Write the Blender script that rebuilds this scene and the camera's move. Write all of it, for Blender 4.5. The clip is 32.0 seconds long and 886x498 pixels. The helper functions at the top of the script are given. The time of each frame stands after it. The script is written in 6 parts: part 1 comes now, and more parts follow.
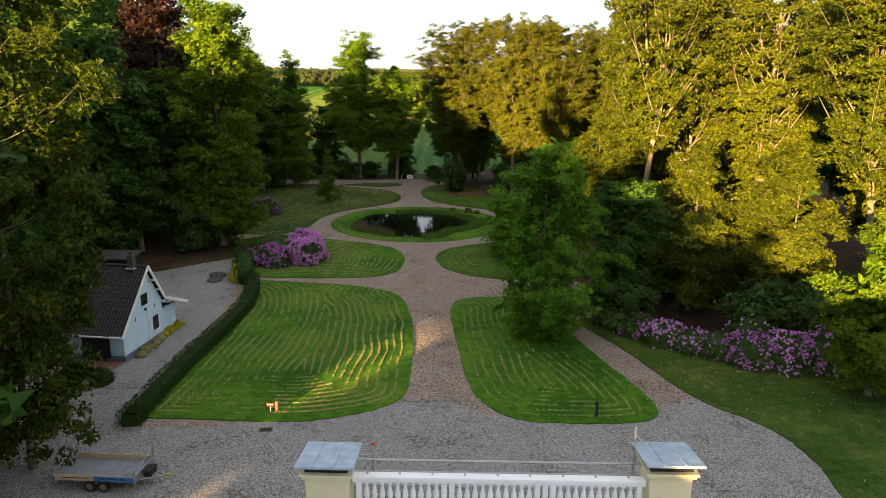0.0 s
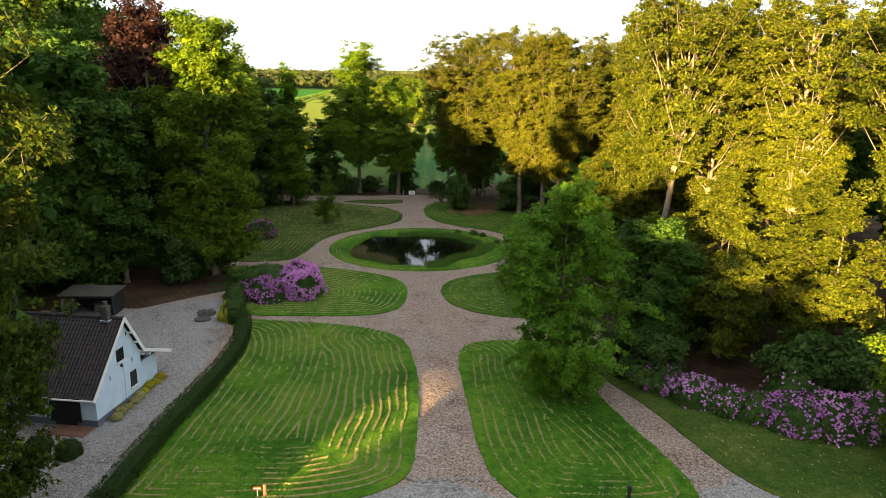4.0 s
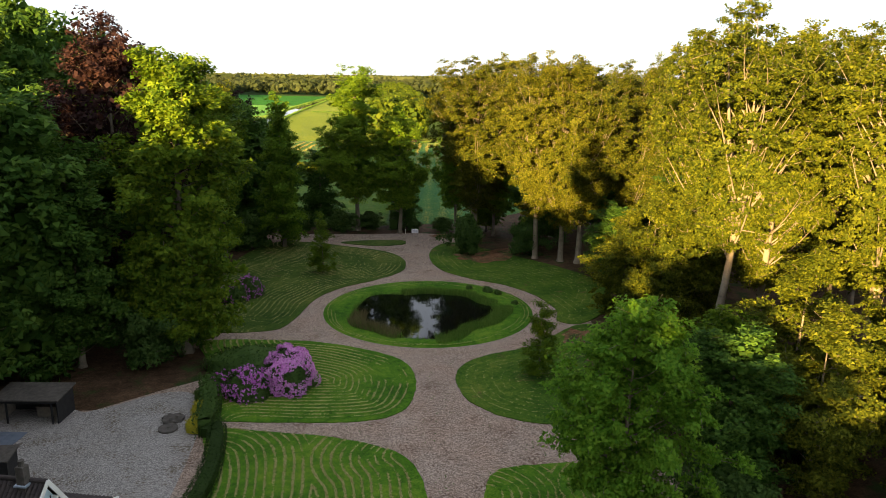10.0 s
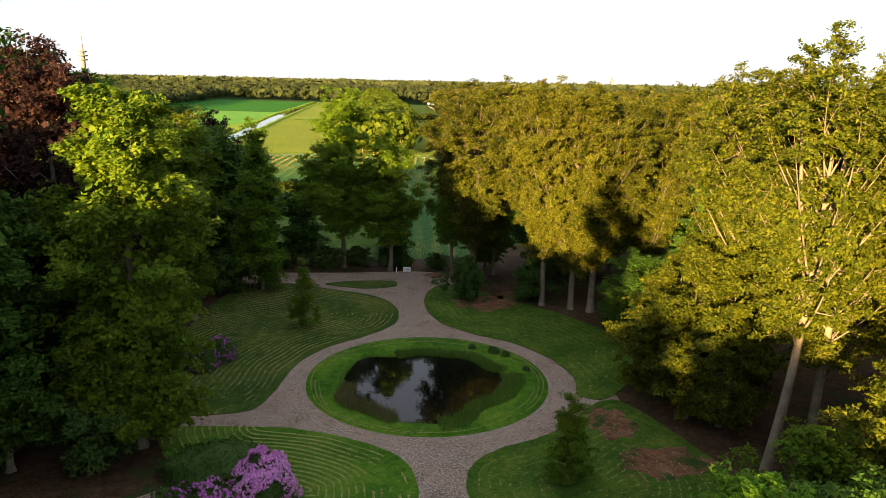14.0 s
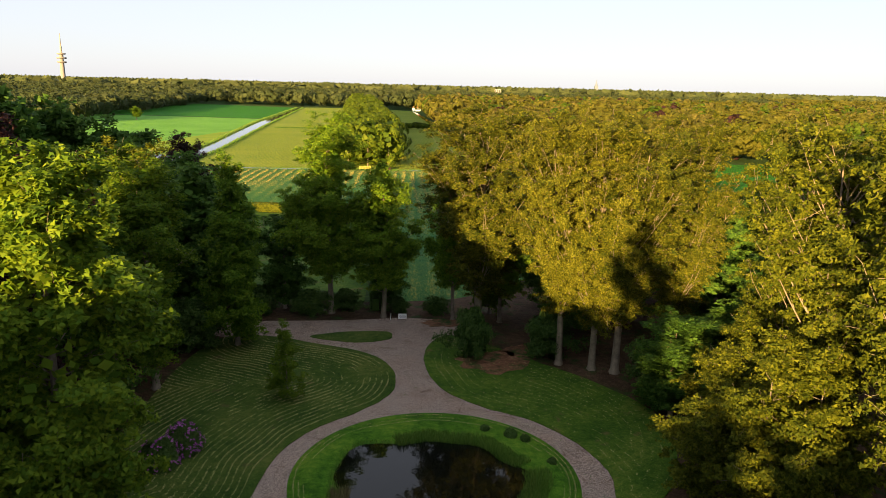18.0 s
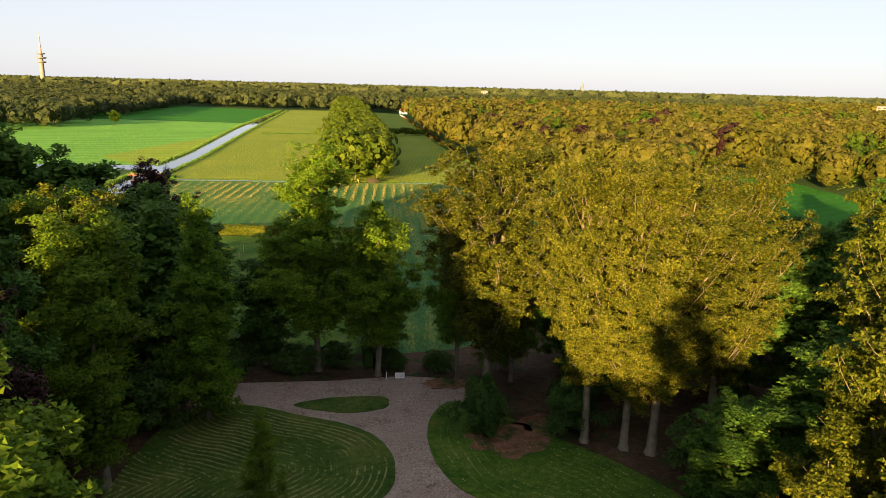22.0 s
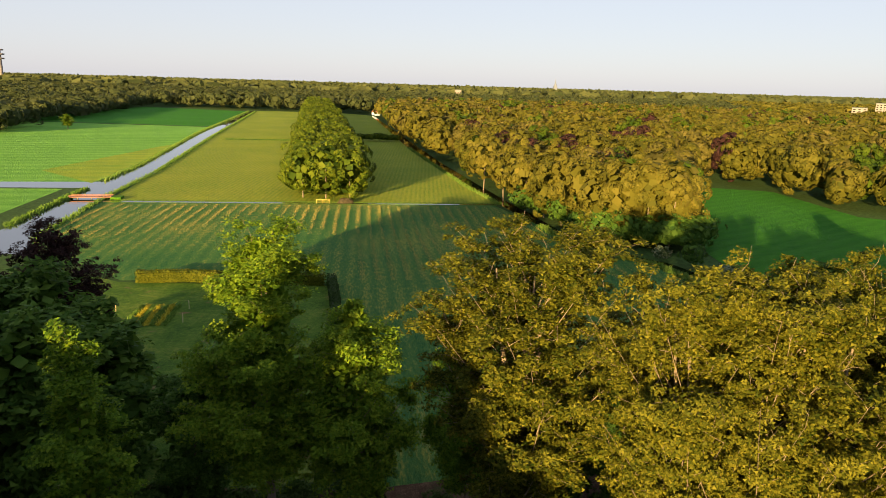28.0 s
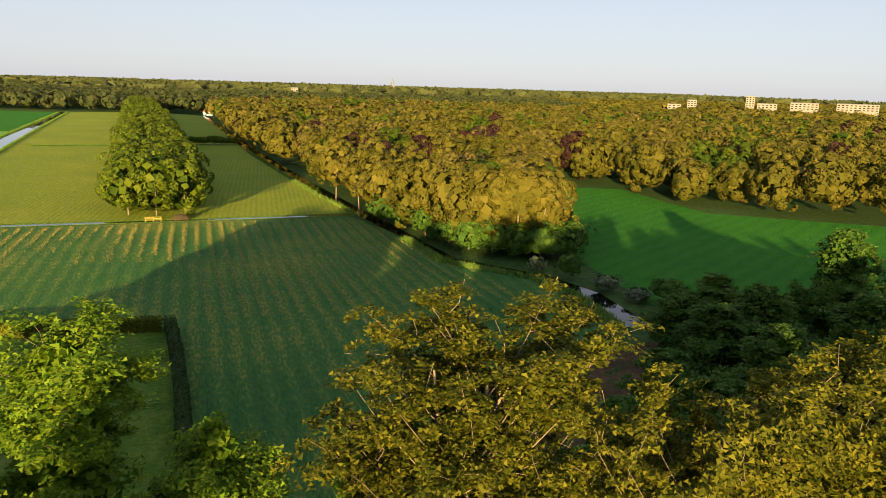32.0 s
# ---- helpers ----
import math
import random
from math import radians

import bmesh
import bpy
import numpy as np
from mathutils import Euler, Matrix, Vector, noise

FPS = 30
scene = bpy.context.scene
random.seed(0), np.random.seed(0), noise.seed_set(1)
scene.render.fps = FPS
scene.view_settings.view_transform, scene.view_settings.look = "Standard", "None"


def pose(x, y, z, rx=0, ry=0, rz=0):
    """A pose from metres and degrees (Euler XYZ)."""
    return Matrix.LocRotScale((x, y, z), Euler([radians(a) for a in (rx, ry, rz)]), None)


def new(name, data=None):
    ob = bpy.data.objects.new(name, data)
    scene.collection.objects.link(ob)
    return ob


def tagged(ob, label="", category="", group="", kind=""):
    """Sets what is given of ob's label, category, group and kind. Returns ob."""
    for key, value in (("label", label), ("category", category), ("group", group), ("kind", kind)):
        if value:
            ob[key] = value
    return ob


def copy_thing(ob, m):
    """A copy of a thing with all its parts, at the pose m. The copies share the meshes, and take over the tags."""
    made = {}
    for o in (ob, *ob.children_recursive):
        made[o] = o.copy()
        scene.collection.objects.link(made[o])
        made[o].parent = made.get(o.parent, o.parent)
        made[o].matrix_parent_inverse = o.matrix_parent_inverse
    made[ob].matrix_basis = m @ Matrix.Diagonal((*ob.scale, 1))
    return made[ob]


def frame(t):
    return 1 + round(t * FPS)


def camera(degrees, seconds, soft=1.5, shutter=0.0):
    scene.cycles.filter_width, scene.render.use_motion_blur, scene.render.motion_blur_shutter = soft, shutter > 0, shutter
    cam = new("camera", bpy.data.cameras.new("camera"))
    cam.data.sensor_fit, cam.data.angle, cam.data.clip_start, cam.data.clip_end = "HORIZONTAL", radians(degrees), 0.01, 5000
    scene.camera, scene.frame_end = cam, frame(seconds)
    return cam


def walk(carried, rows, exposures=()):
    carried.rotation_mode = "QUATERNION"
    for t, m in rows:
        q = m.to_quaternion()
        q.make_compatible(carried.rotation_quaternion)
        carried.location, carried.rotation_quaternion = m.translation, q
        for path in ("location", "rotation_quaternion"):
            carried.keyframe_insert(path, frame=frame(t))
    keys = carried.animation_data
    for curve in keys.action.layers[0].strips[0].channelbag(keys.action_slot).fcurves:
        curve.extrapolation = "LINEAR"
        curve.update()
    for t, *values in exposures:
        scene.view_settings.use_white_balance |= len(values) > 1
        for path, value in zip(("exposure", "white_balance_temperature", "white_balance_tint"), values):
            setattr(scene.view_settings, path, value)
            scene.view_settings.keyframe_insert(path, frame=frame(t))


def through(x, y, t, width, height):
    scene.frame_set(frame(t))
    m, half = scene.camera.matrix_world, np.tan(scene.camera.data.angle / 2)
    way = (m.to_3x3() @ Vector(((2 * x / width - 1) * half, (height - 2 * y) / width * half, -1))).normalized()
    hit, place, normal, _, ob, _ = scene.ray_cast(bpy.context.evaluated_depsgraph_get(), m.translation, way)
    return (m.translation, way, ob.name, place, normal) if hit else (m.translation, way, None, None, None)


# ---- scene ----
cam = camera(63.5, 32.0, soft=0.85)
# seconds, place in metres, turn in degrees
PATH = [
    (0.0, (-0.16, 2.58, 20.17), (76.15, 0.50, -1.15)),
    (1.0, (-0.33, 4.00, 20.50), (76.39, 0.50, -1.12)),
    (2.0, (-0.53, 5.55, 21.08), (76.25, 0.50, -1.13)),
    (3.0, (-0.59, 7.04, 21.60), (76.17, 0.50, -1.09)),
    (4.5, (-0.76, 9.17, 22.33), (76.30, 0.61, -1.19)),
    (6.0, (-1.06, 11.48, 23.18), (76.47, 0.42, -1.24)),
    (7.0, (-1.20, 13.42, 23.92), (76.46, 0.27, -1.24)),
    (8.0, (-1.46, 15.83, 24.68), (76.41, 0.37, -1.28)),
    (9.0, (-1.82, 18.50, 25.30), (76.49, 0.54, -1.37)),
    (10.0, (-2.14, 21.46, 25.90), (76.52, 0.72, -1.46)),
    (11.0, (-2.47, 24.48, 26.48), (76.58, 0.81, -1.87)),
    (12.0, (-2.83, 27.46, 27.13), (76.64, 0.98, -2.40)),
    (13.0, (-3.33, 30.41, 27.95), (76.71, 1.19, -2.65)),
    (14.0, (-3.81, 33.48, 28.73), (76.84, 1.19, -2.89)),
    (15.5, (-4.26, 38.96, 29.69), (77.00, 1.33, -3.19)),
    (17.0, (-4.96, 43.70, 30.65), (77.10, 1.41, -3.78)),
    (18.0, (-5.41, 46.69, 31.36), (77.13, 1.43, -4.19)),
    (19.0, (-5.81, 49.82, 32.11), (77.14, 1.44, -4.51)),
    (20.0, (-6.09, 53.11, 32.82), (77.16, 1.50, -4.69)),
    (21.0, (-6.31, 56.51, 33.54), (77.18, 1.53, -4.99)),
    (22.0, (-6.63, 60.03, 34.31), (77.16, 1.54, -5.36)),
    (23.0, (-6.84, 63.98, 34.98), (77.17, 1.59, -5.68)),
    (24.0, (-6.96, 68.44, 35.52), (77.16, 1.63, -6.04)),
    (25.0, (-7.09, 73.03, 36.04), (77.15, 1.70, -6.54)),
    (26.5, (-6.94, 79.60, 37.22), (77.07, 1.62, -6.82)),
    (28.0, (-7.05, 85.91, 38.38), (76.99, 1.71, -7.61)),
    (28.5, (-7.18, 88.15, 38.56), (77.00, 1.77, -7.93)),
    (29.0, (-7.20, 90.45, 38.63), (77.03, 1.82, -7.99)),
    (29.5, (-7.17, 92.70, 38.64), (77.08, 1.84, -8.35)),
    (30.0, (-7.21, 94.84, 38.67), (77.12, 1.83, -11.63)),
    (30.5, (-7.36, 96.95, 38.79), (77.13, 1.80, -14.52)),
    (31.0, (-7.56, 99.14, 38.94), (77.14, 1.75, -17.21)),
    (31.5, (-7.70, 101.41, 39.07), (77.14, 1.70, -19.19)),
    (32.0, (-7.78, 103.72, 39.16), (77.14, 1.70, -20.35)),
]


walk(cam, [(t, pose(*e, r[0], 0, r[2]) @ pose(0, 0, 0, 0, 0, r[1])) for t, e, r in PATH],
     [(0.0, 2.66, 7800, 11), (1.0, 2.98, 7800, 10), (3.0, 3.04, 7800, 10), (7.0, 3.0, 7800, 10), (10.0, 2.72, 7650, 12), (14.0, 2.54, 7600, 14), (20.0, 2.3, 7500, 15), (25.0, 2.23, 7500, 16), (28.0, 2.06, 7500, 16), (32.0, 1.98, 7300, 14)])

U = 1.2  # metres to one unit of the plan

# ---- daylight: low evening sun behind the camera's left shoulder ----
SUN_AZ, SUN_EL = 207.0, 8.4   # clockwise from +y, degrees
world = bpy.data.worlds.new("evening_sky")
scene.world = world
world.use_nodes = True
wn = world.node_tree.nodes
wn.clear()
sky = wn.new("ShaderNodeTexSky")
sky.sky_type = "NISHITA"
sky.sun_disc = False
sky.sun_elevation = radians(SUN_EL)
sky.sun_rotation = radians(SUN_AZ)
sky.air_density, sky.dust_density, sky.ozone_density = 0.8, 0.6, 2.0
bg = wn.new("ShaderNodeBackground")
bg.inputs["Strength"].default_value = 0.063
wout = wn.new("ShaderNodeOutputWorld")
haze = wn.new("ShaderNodeMix")   # thin even evening haze before the clear sky
haze.data_type = "RGBA"
haze.inputs[0].default_value = 0.8
haze.inputs[7].default_value = (2.42, 2.75, 3.4, 1.0)
world.node_tree.links.new(sky.outputs[0], haze.inputs[6])
world.node_tree.links.new(haze.outputs[2], bg.inputs["Color"])
world.node_tree.links.new(bg.outputs[0], wout.inputs["Surface"])
sun_data = bpy.data.lights.new("sun", "SUN")
sun_data.energy, sun_data.angle, sun_data.color = 4.7, radians(0.6), (1.0, 0.70, 0.32)
sun = new("sun", sun_data)
_a, _e = radians(SUN_AZ), radians(SUN_EL)
sun_from = Vector((math.sin(_a) * math.cos(_e), math.cos(_a) * math.cos(_e), math.sin(_e)))
sun.matrix_world = Matrix.Translation(sun_from * 300) @ sun_from.to_track_quat("Z", "Y").to_matrix().to_4x4()


# ---- materials ----
def srgb(r, g, b):
    f = lambda c: c / 12.92 if c <= 0.04045 else ((c + 0.055) / 1.055) ** 2.4
    return (f(r / 255), f(g / 255), f(b / 255), 1.0)


def nodes_of(name):
    m = bpy.data.materials.new(name)
    m.use_nodes = True
    nt = m.node_tree
    nt.nodes.clear()
    out = nt.nodes.new("ShaderNodeOutputMaterial")
    return m, nt, out


def place(nt):
    """World-size coordinates, the same for every object."""
    g = nt.nodes.new("ShaderNodeNewGeometry")
    return g.outputs["Position"]


def noise_node(nt, vec, scale, detail=4.0, rough=0.55):
    n = nt.nodes.new("ShaderNodeTexNoise")
    n.inputs["Scale"].default_value = scale
    n.inputs["Detail"].default_value = detail
    n.inputs["Roughness"].default_value = rough
    nt.links.new(vec, n.inputs["Vector"])
    return n.outputs["Fac"]


def ramp(nt, fac, stops):
    r = nt.nodes.new("ShaderNodeValToRGB")
    e = r.color_ramp.elements
    while len(e) < len(stops):
        e.new(0.5)
    for el, (p, c) in zip(e, stops):
        el.position, el.color = p, c
    nt.links.new(fac, r.inputs["Fac"])
    return r.outputs["Color"]


def mixed(nt, fac, a, b, kind="MIX"):
    x = nt.nodes.new("ShaderNodeMix")
    x.data_type, x.blend_type = "RGBA", kind
    for i, v in ((0, fac), (6, a), (7, b)):
        if isinstance(v, (int, float, tuple)):
            x.inputs[i].default_value = v
        else:
            nt.links.new(v, x.inputs[i])
    return x.outputs[2]


def math_node(nt, op, a, b=0.0):
    x = nt.nodes.new("ShaderNodeMath")
    x.operation = op
    for i, v in enumerate((a, b)):
        if isinstance(v, (int, float)):
            x.inputs[i].default_value = v
        else:
            nt.links.new(v, x.inputs[i])
    return x.outputs[0]


def scaled(nt, vec, s):
    x = nt.nodes.new("ShaderNodeMapping")
    x.inputs["Scale"].default_value = s
    nt.links.new(vec, x.inputs["Vector"])
    return x.outputs[0]


def finish(nt, out, colour, rough=0.8, bump=None, depth=0.02, metal=0.0, spec=0.3):
    p = nt.nodes.new("ShaderNodeBsdfPrincipled")
    p.inputs["Roughness"].default_value = rough
    p.inputs["Metallic"].default_value = metal
    p.inputs["Specular IOR Level"].default_value = spec
    if isinstance(colour, tuple):
        p.inputs["Base Color"].default_value = colour
    else:
        nt.links.new(colour, p.inputs["Base Color"])
    if bump is not None:
        b = nt.nodes.new("ShaderNodeBump")
        b.inputs["Strength"].default_value = 1.0
        b.inputs["Distance"].default_value = depth
        nt.links.new(bump, b.inputs["Height"])
        nt.links.new(b.outputs[0], p.inputs["Normal"])
    nt.links.new(p.outputs[0], out.inputs["Surface"])
    return p


def plain(name, lo, hi, scale=6.0, rough=0.7, depth=0.004, metal=0.0, spec=0.3, fine=60.0):
    """A worn surface: two noises, broad and fine, between two colours."""
    m, nt, out = nodes_of(name)
    v = place(nt)
    a, b = noise_node(nt, v, scale, 5), noise_node(nt, v, fine, 3)
    f = math_node(nt, "ADD", math_node(nt, "MULTIPLY", a, 0.65), math_node(nt, "MULTIPLY", b, 0.35))
    finish(nt, out, ramp(nt, f, [(0.3, lo), (0.7, hi)]), rough, b, depth, metal, spec)
    return m


def grass_like(name, dark, mid, pale, broad=0.12, fine=9.0, depth=0.05, litter=None, litter_at=0.62):
    m, nt, out = nodes_of(name)
    v = place(nt)
    a, b, c = noise_node(nt, v, broad, 4), noise_node(nt, v, fine, 4, 0.7), noise_node(nt, v, 1.3, 4)
    f = math_node(nt, "ADD", math_node(nt, "MULTIPLY", a, 0.35), math_node(nt, "MULTIPLY", b, 0.4))
    f = math_node(nt, "ADD", f, math_node(nt, "MULTIPLY", c, 0.25))
    col = ramp(nt, f, [(0.40, dark), (0.5, mid), (0.62, pale)])
    if litter:
        k = noise_node(nt, v, 0.33, 6, 0.65)
        col = mixed(nt, ramp(nt, k, [(litter_at - 0.06, (0, 0, 0, 1)), (litter_at + 0.06, (1, 1, 1, 1))]), col, litter)
    e = noise_node(nt, v, fine * 2.2, 2, 0.6)
    col = mixed(nt, 0.55, col, ramp(nt, e, [(0.38, (0.25, 0.25, 0.25, 1)), (0.5, (0.85, 0.85, 0.85, 1)), (0.64, (1, 1, 1, 1))]), "MULTIPLY")
    finish(nt, out, col, 0.95, b, depth, 0.0, 0.1)
    return m


def grit(name, dark, mid, pale, tint, stones=13.0, broad=0.2, fleck=(0.1, 0.075, 0.045, 1)):
    """Loose gravel: every pebble a shade of its own, worn lanes, dead leaves and dirt."""
    m, nt, out = nodes_of(name)
    v = place(nt)
    vo = nt.nodes.new("ShaderNodeTexVoronoi")
    vo.inputs["Scale"].default_value = stones
    nt.links.new(v, vo.inputs["Vector"])
    sep = nt.nodes.new("ShaderNodeSeparateColor")
    nt.links.new(vo.outputs["Color"], sep.inputs[0])
    n = noise_node(nt, v, stones * 0.35, 4, 0.75)
    f = math_node(nt, "ADD", math_node(nt, "MULTIPLY", sep.outputs[0], 0.6), math_node(nt, "MULTIPLY", n, 0.4))
    col = ramp(nt, f, [(0.15, dark), (0.42, mid), (0.8, pale)])
    wide = noise_node(nt, v, broad, 4, 0.6)
    col = mixed(nt, math_node(nt, "MULTIPLY", wide, 0.7), col, mixed(nt, 1.0, col, tint, "MULTIPLY"))
    k = math_node(nt, "ADD", math_node(nt, "MULTIPLY", noise_node(nt, v, 4.5, 3, 0.7), 0.6), math_node(nt, "MULTIPLY", noise_node(nt, v, 0.4, 3), 0.4))
    col = mixed(nt, ramp(nt, k, [(0.555, (0, 0, 0, 1)), (0.60, (0.8, 0.8, 0.8, 1))]), col, fleck)
    finish(nt, out, col, 0.95, vo.outputs["Distance"], -0.03, 0.0, 0.15)
    return m


def striped_field(name, dark, pale, period, angle, warp=0.6, contrast=0.5, fine=3.0, straw=None):
    """A mown or sown field: rows side by side, broken up by two noises."""
    m, nt, out = nodes_of(name)
    v = place(nt)
    mp = nt.nodes.new("ShaderNodeMapping")
    mp.inputs["Rotation"].default_value = (0, 0, radians(angle))
    nt.links.new(v, mp.inputs["Vector"])
    w = nt.nodes.new("ShaderNodeTexWave")
    w.wave_type, w.bands_direction = "BANDS", "X"
    w.inputs["Scale"].default_value = 0.314 / period
    w.inputs["Distortion"].default_value = warp
    w.inputs["Detail"].default_value = 3.0
    w.inputs["Detail Scale"].default_value = 0.6
    nt.links.new(mp.outputs[0], w.inputs["Vector"])
    n1, n2 = noise_node(nt, v, 0.03, 4), noise_node(nt, scaled(nt, mp.outputs[0], (1.0, 0.25, 1.0)), fine, 5, 0.7)
    f = math_node(nt, "ADD", math_node(nt, "MULTIPLY", w.outputs["Fac"], contrast), math_node(nt, "MULTIPLY", n2, 0.7))
    f = math_node(nt, "ADD", f, math_node(nt, "MULTIPLY", n1, 0.4))
    stops = [(0.35, dark), (0.85, pale)] if straw is None else [(0.35, dark), (0.5, pale), (0.65, straw)]
    col = ramp(nt, math_node(nt, "MULTIPLY", f, 0.8), stops)
    finish(nt, out, col, 0.95, math_node(nt, "ADD", n2, math_node(nt, "MULTIPLY", noise_node(nt, v, 9.0, 3, 0.7), 0.35)), 0.9, 0.0, 0.1)
    return m


def leafy(name, dark, mid, pale, through=0.35, gloss=0.12, patch=0.45, weight=0.5, each=0.55):
    """Leaves: each spray a colour of its own, light coming through."""
    m, nt, out = nodes_of(name)
    g = nt.nodes.new("ShaderNodeNewGeometry")
    oi = nt.nodes.new("ShaderNodeObjectInfo")
    n = noise_node(nt, g.outputs["Position"], patch, 3)
    f = math_node(nt, "ADD", math_node(nt, "MULTIPLY", g.outputs["Random Per Island"], each), math_node(nt, "MULTIPLY", n, weight))
    f = math_node(nt, "ADD", f, math_node(nt, "MULTIPLY", oi.outputs["Random"], 0.16))
    col = ramp(nt, math_node(nt, "MULTIPLY", f, 0.85), [(0.2, dark), (0.5, mid), (0.8, pale)])
    d = nt.nodes.new("ShaderNodeBsdfPrincipled")
    d.inputs["Roughness"].default_value = 0.7
    d.inputs["Specular IOR Level"].default_value = gloss
    nt.links.new(col, d.inputs["Base Color"])
    t = nt.nodes.new("ShaderNodeBsdfTranslucent")
    nt.links.new(col, t.inputs["Color"])
    mx = nt.nodes.new("ShaderNodeMixShader")
    mx.inputs[0].default_value = through
    nt.links.new(d.outputs[0], mx.inputs[1])
    nt.links.new(t.outputs[0], mx.inputs[2])
    nt.links.new(mx.outputs[0], out.inputs["Surface"])
    return m


M_BEECH = leafy("beech_leaves", (0.0246, 0.0451, 0.0041, 1), (0.08, 0.104, 0.009, 1), (0.19, 0.205, 0.021, 1), 0.45)
M_BEECH_GOLD = leafy("golden_beech_leaves", (0.024, 0.046, 0.004, 1), (0.098, 0.112, 0.011, 1), (0.225, 0.22, 0.027, 1), 0.45)
M_OAK = leafy("oak_leaves", (0.03, 0.082, 0.008, 1), (0.088, 0.165, 0.013, 1), (0.165, 0.235, 0.018, 1), 0.42)
M_MAPLE = leafy("maple_leaves", (0.048, 0.145, 0.013, 1), (0.108, 0.25, 0.022, 1), (0.175, 0.31, 0.03, 1), 0.5)
# the oak leaves again, darkened: shade is put into their colour
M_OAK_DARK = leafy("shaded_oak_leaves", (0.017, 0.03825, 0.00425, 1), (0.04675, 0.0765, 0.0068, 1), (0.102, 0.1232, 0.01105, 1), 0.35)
# dark green; on side and deep trees it also stands in for shade
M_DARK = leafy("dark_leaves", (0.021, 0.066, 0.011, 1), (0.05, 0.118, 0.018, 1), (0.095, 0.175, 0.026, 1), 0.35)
M_COPPER = leafy("copper_leaves", (0.014, 0.008, 0.009, 1), (0.032, 0.015, 0.015, 1), (0.06, 0.028, 0.022, 1), 0.3)
M_WOOD = leafy("mixed_wood_leaves", (0.04, 0.053, 0.0085, 1), (0.1, 0.1, 0.0145, 1), (0.185, 0.16, 0.033, 1), 0.35, 0.1, 0.06, 0.7, 0.3)
M_WOOD_DARK = leafy("far_wood_leaves", (0.02, 0.036, 0.013, 1), (0.044, 0.062, 0.022, 1), (0.08, 0.095, 0.034, 1), 0.3, 0.1, 0.03, 0.95, 0.25)
M_WOOD_PALE = leafy("pale_wood_leaves", (0.045, 0.048, 0.012, 1), (0.105, 0.097, 0.022, 1), (0.19, 0.16, 0.045, 1), 0.3, 0.1, 0.06, 0.7, 0.3)
M_WOOD_GREEN = leafy("green_wood_leaves", (0.0164, 0.0451, 0.00492, 1), (0.0492, 0.0902, 0.0082, 1), (0.1066, 0.1476, 0.01476, 1), 0.35, 0.1, 0.06, 0.7, 0.3)
M_SHRUB = leafy("shrub_leaves", (0.024, 0.062, 0.014, 1), (0.05, 0.105, 0.022, 1), (0.09, 0.155, 0.035, 1), 0.3)
M_HEDGE = leafy("hedge_leaves", (0.014, 0.034, 0.008, 1), (0.026, 0.056, 0.012, 1), (0.045, 0.09, 0.017, 1), 0.2)
M_FLOWER = leafy("pink_blossom", (0.52, 0.14, 0.48, 1), (0.74, 0.30, 0.68, 1), (0.88, 0.56, 0.83, 1), 0.35)
M_FLOWER_DEEP = leafy("purple_blossom", (0.38, 0.07, 0.38, 1), (0.56, 0.14, 0.54, 1), (0.76, 0.36, 0.74, 1), 0.35)
M_REED = leafy("reed_blades", (0.045, 0.11, 0.016, 1), (0.09, 0.19, 0.03, 1), (0.17, 0.26, 0.055, 1), 0.35)
M_REED_DRY = leafy("dry_reed", (0.10, 0.09, 0.04, 1), (0.16, 0.14, 0.06, 1), (0.24, 0.21, 0.1, 1), 0.2)
M_YELLOW = leafy("yellow_herb", (0.25, 0.22, 0.02, 1), (0.38, 0.34, 0.03, 1), (0.5, 0.45, 0.06, 1), 0.2)
M_STRAW = leafy("mown_straw", (0.17, 0.17, 0.06, 1), (0.30, 0.275, 0.105, 1), (0.44, 0.40, 0.18, 1), 0.1, 0.1)
M_HAWTHORN = leafy("hawthorn_leaves", (0.03, 0.06, 0.02, 1), (0.06, 0.10, 0.04, 1), (0.22, 0.24, 0.18, 1), 0.2)
M_CUT_HAY = leafy("cut_hay", (0.12, 0.15, 0.035, 1), (0.28, 0.25, 0.065, 1), (0.42, 0.35, 0.1, 1), 0.2, 0.1)
M_LIME = leafy("lime_leaves", (0.022, 0.052, 0.006, 1), (0.062, 0.105, 0.009, 1), (0.13, 0.165, 0.014, 1), 0.38)
# oak leaves lightened about a fifth to make up for missing light
M_OAK_LIGHTER = leafy("lightened_oak_leaves", (0.04, 0.105, 0.01, 1), (0.105, 0.205, 0.017, 1), (0.19, 0.28, 0.024, 1), 0.45)
M_BARK_LEAF = leafy("dead_brush", (0.03, 0.028, 0.018, 1), (0.06, 0.052, 0.03, 1), (0.11, 0.09, 0.055, 1), 0.05, 0.1)
M_LEAFPATCH = grass_like("reddish_litter", (0.09, 0.042, 0.022, 1), (0.20, 0.098, 0.055, 1), (0.34, 0.18, 0.11, 1), 0.4, 6, 0.05, (0.03, 0.07, 0.015, 1), 0.56)
M_BARK = plain("grey_bark", (0.09, 0.075, 0.055, 1), (0.24, 0.20, 0.15, 1), 1.5, 0.9, 0.03, fine=12)
M_BARK_PALE = plain("beech_bark", (0.10, 0.082, 0.06, 1), (0.28, 0.23, 0.165, 1), 1.2, 0.85, 0.02, fine=10)
M_LAWN = grass_like("lawn_grass", (0.018, 0.08, 0.007, 1), (0.058, 0.165, 0.012, 1), (0.16, 0.26, 0.028, 1), 0.15, 7, 0.05)
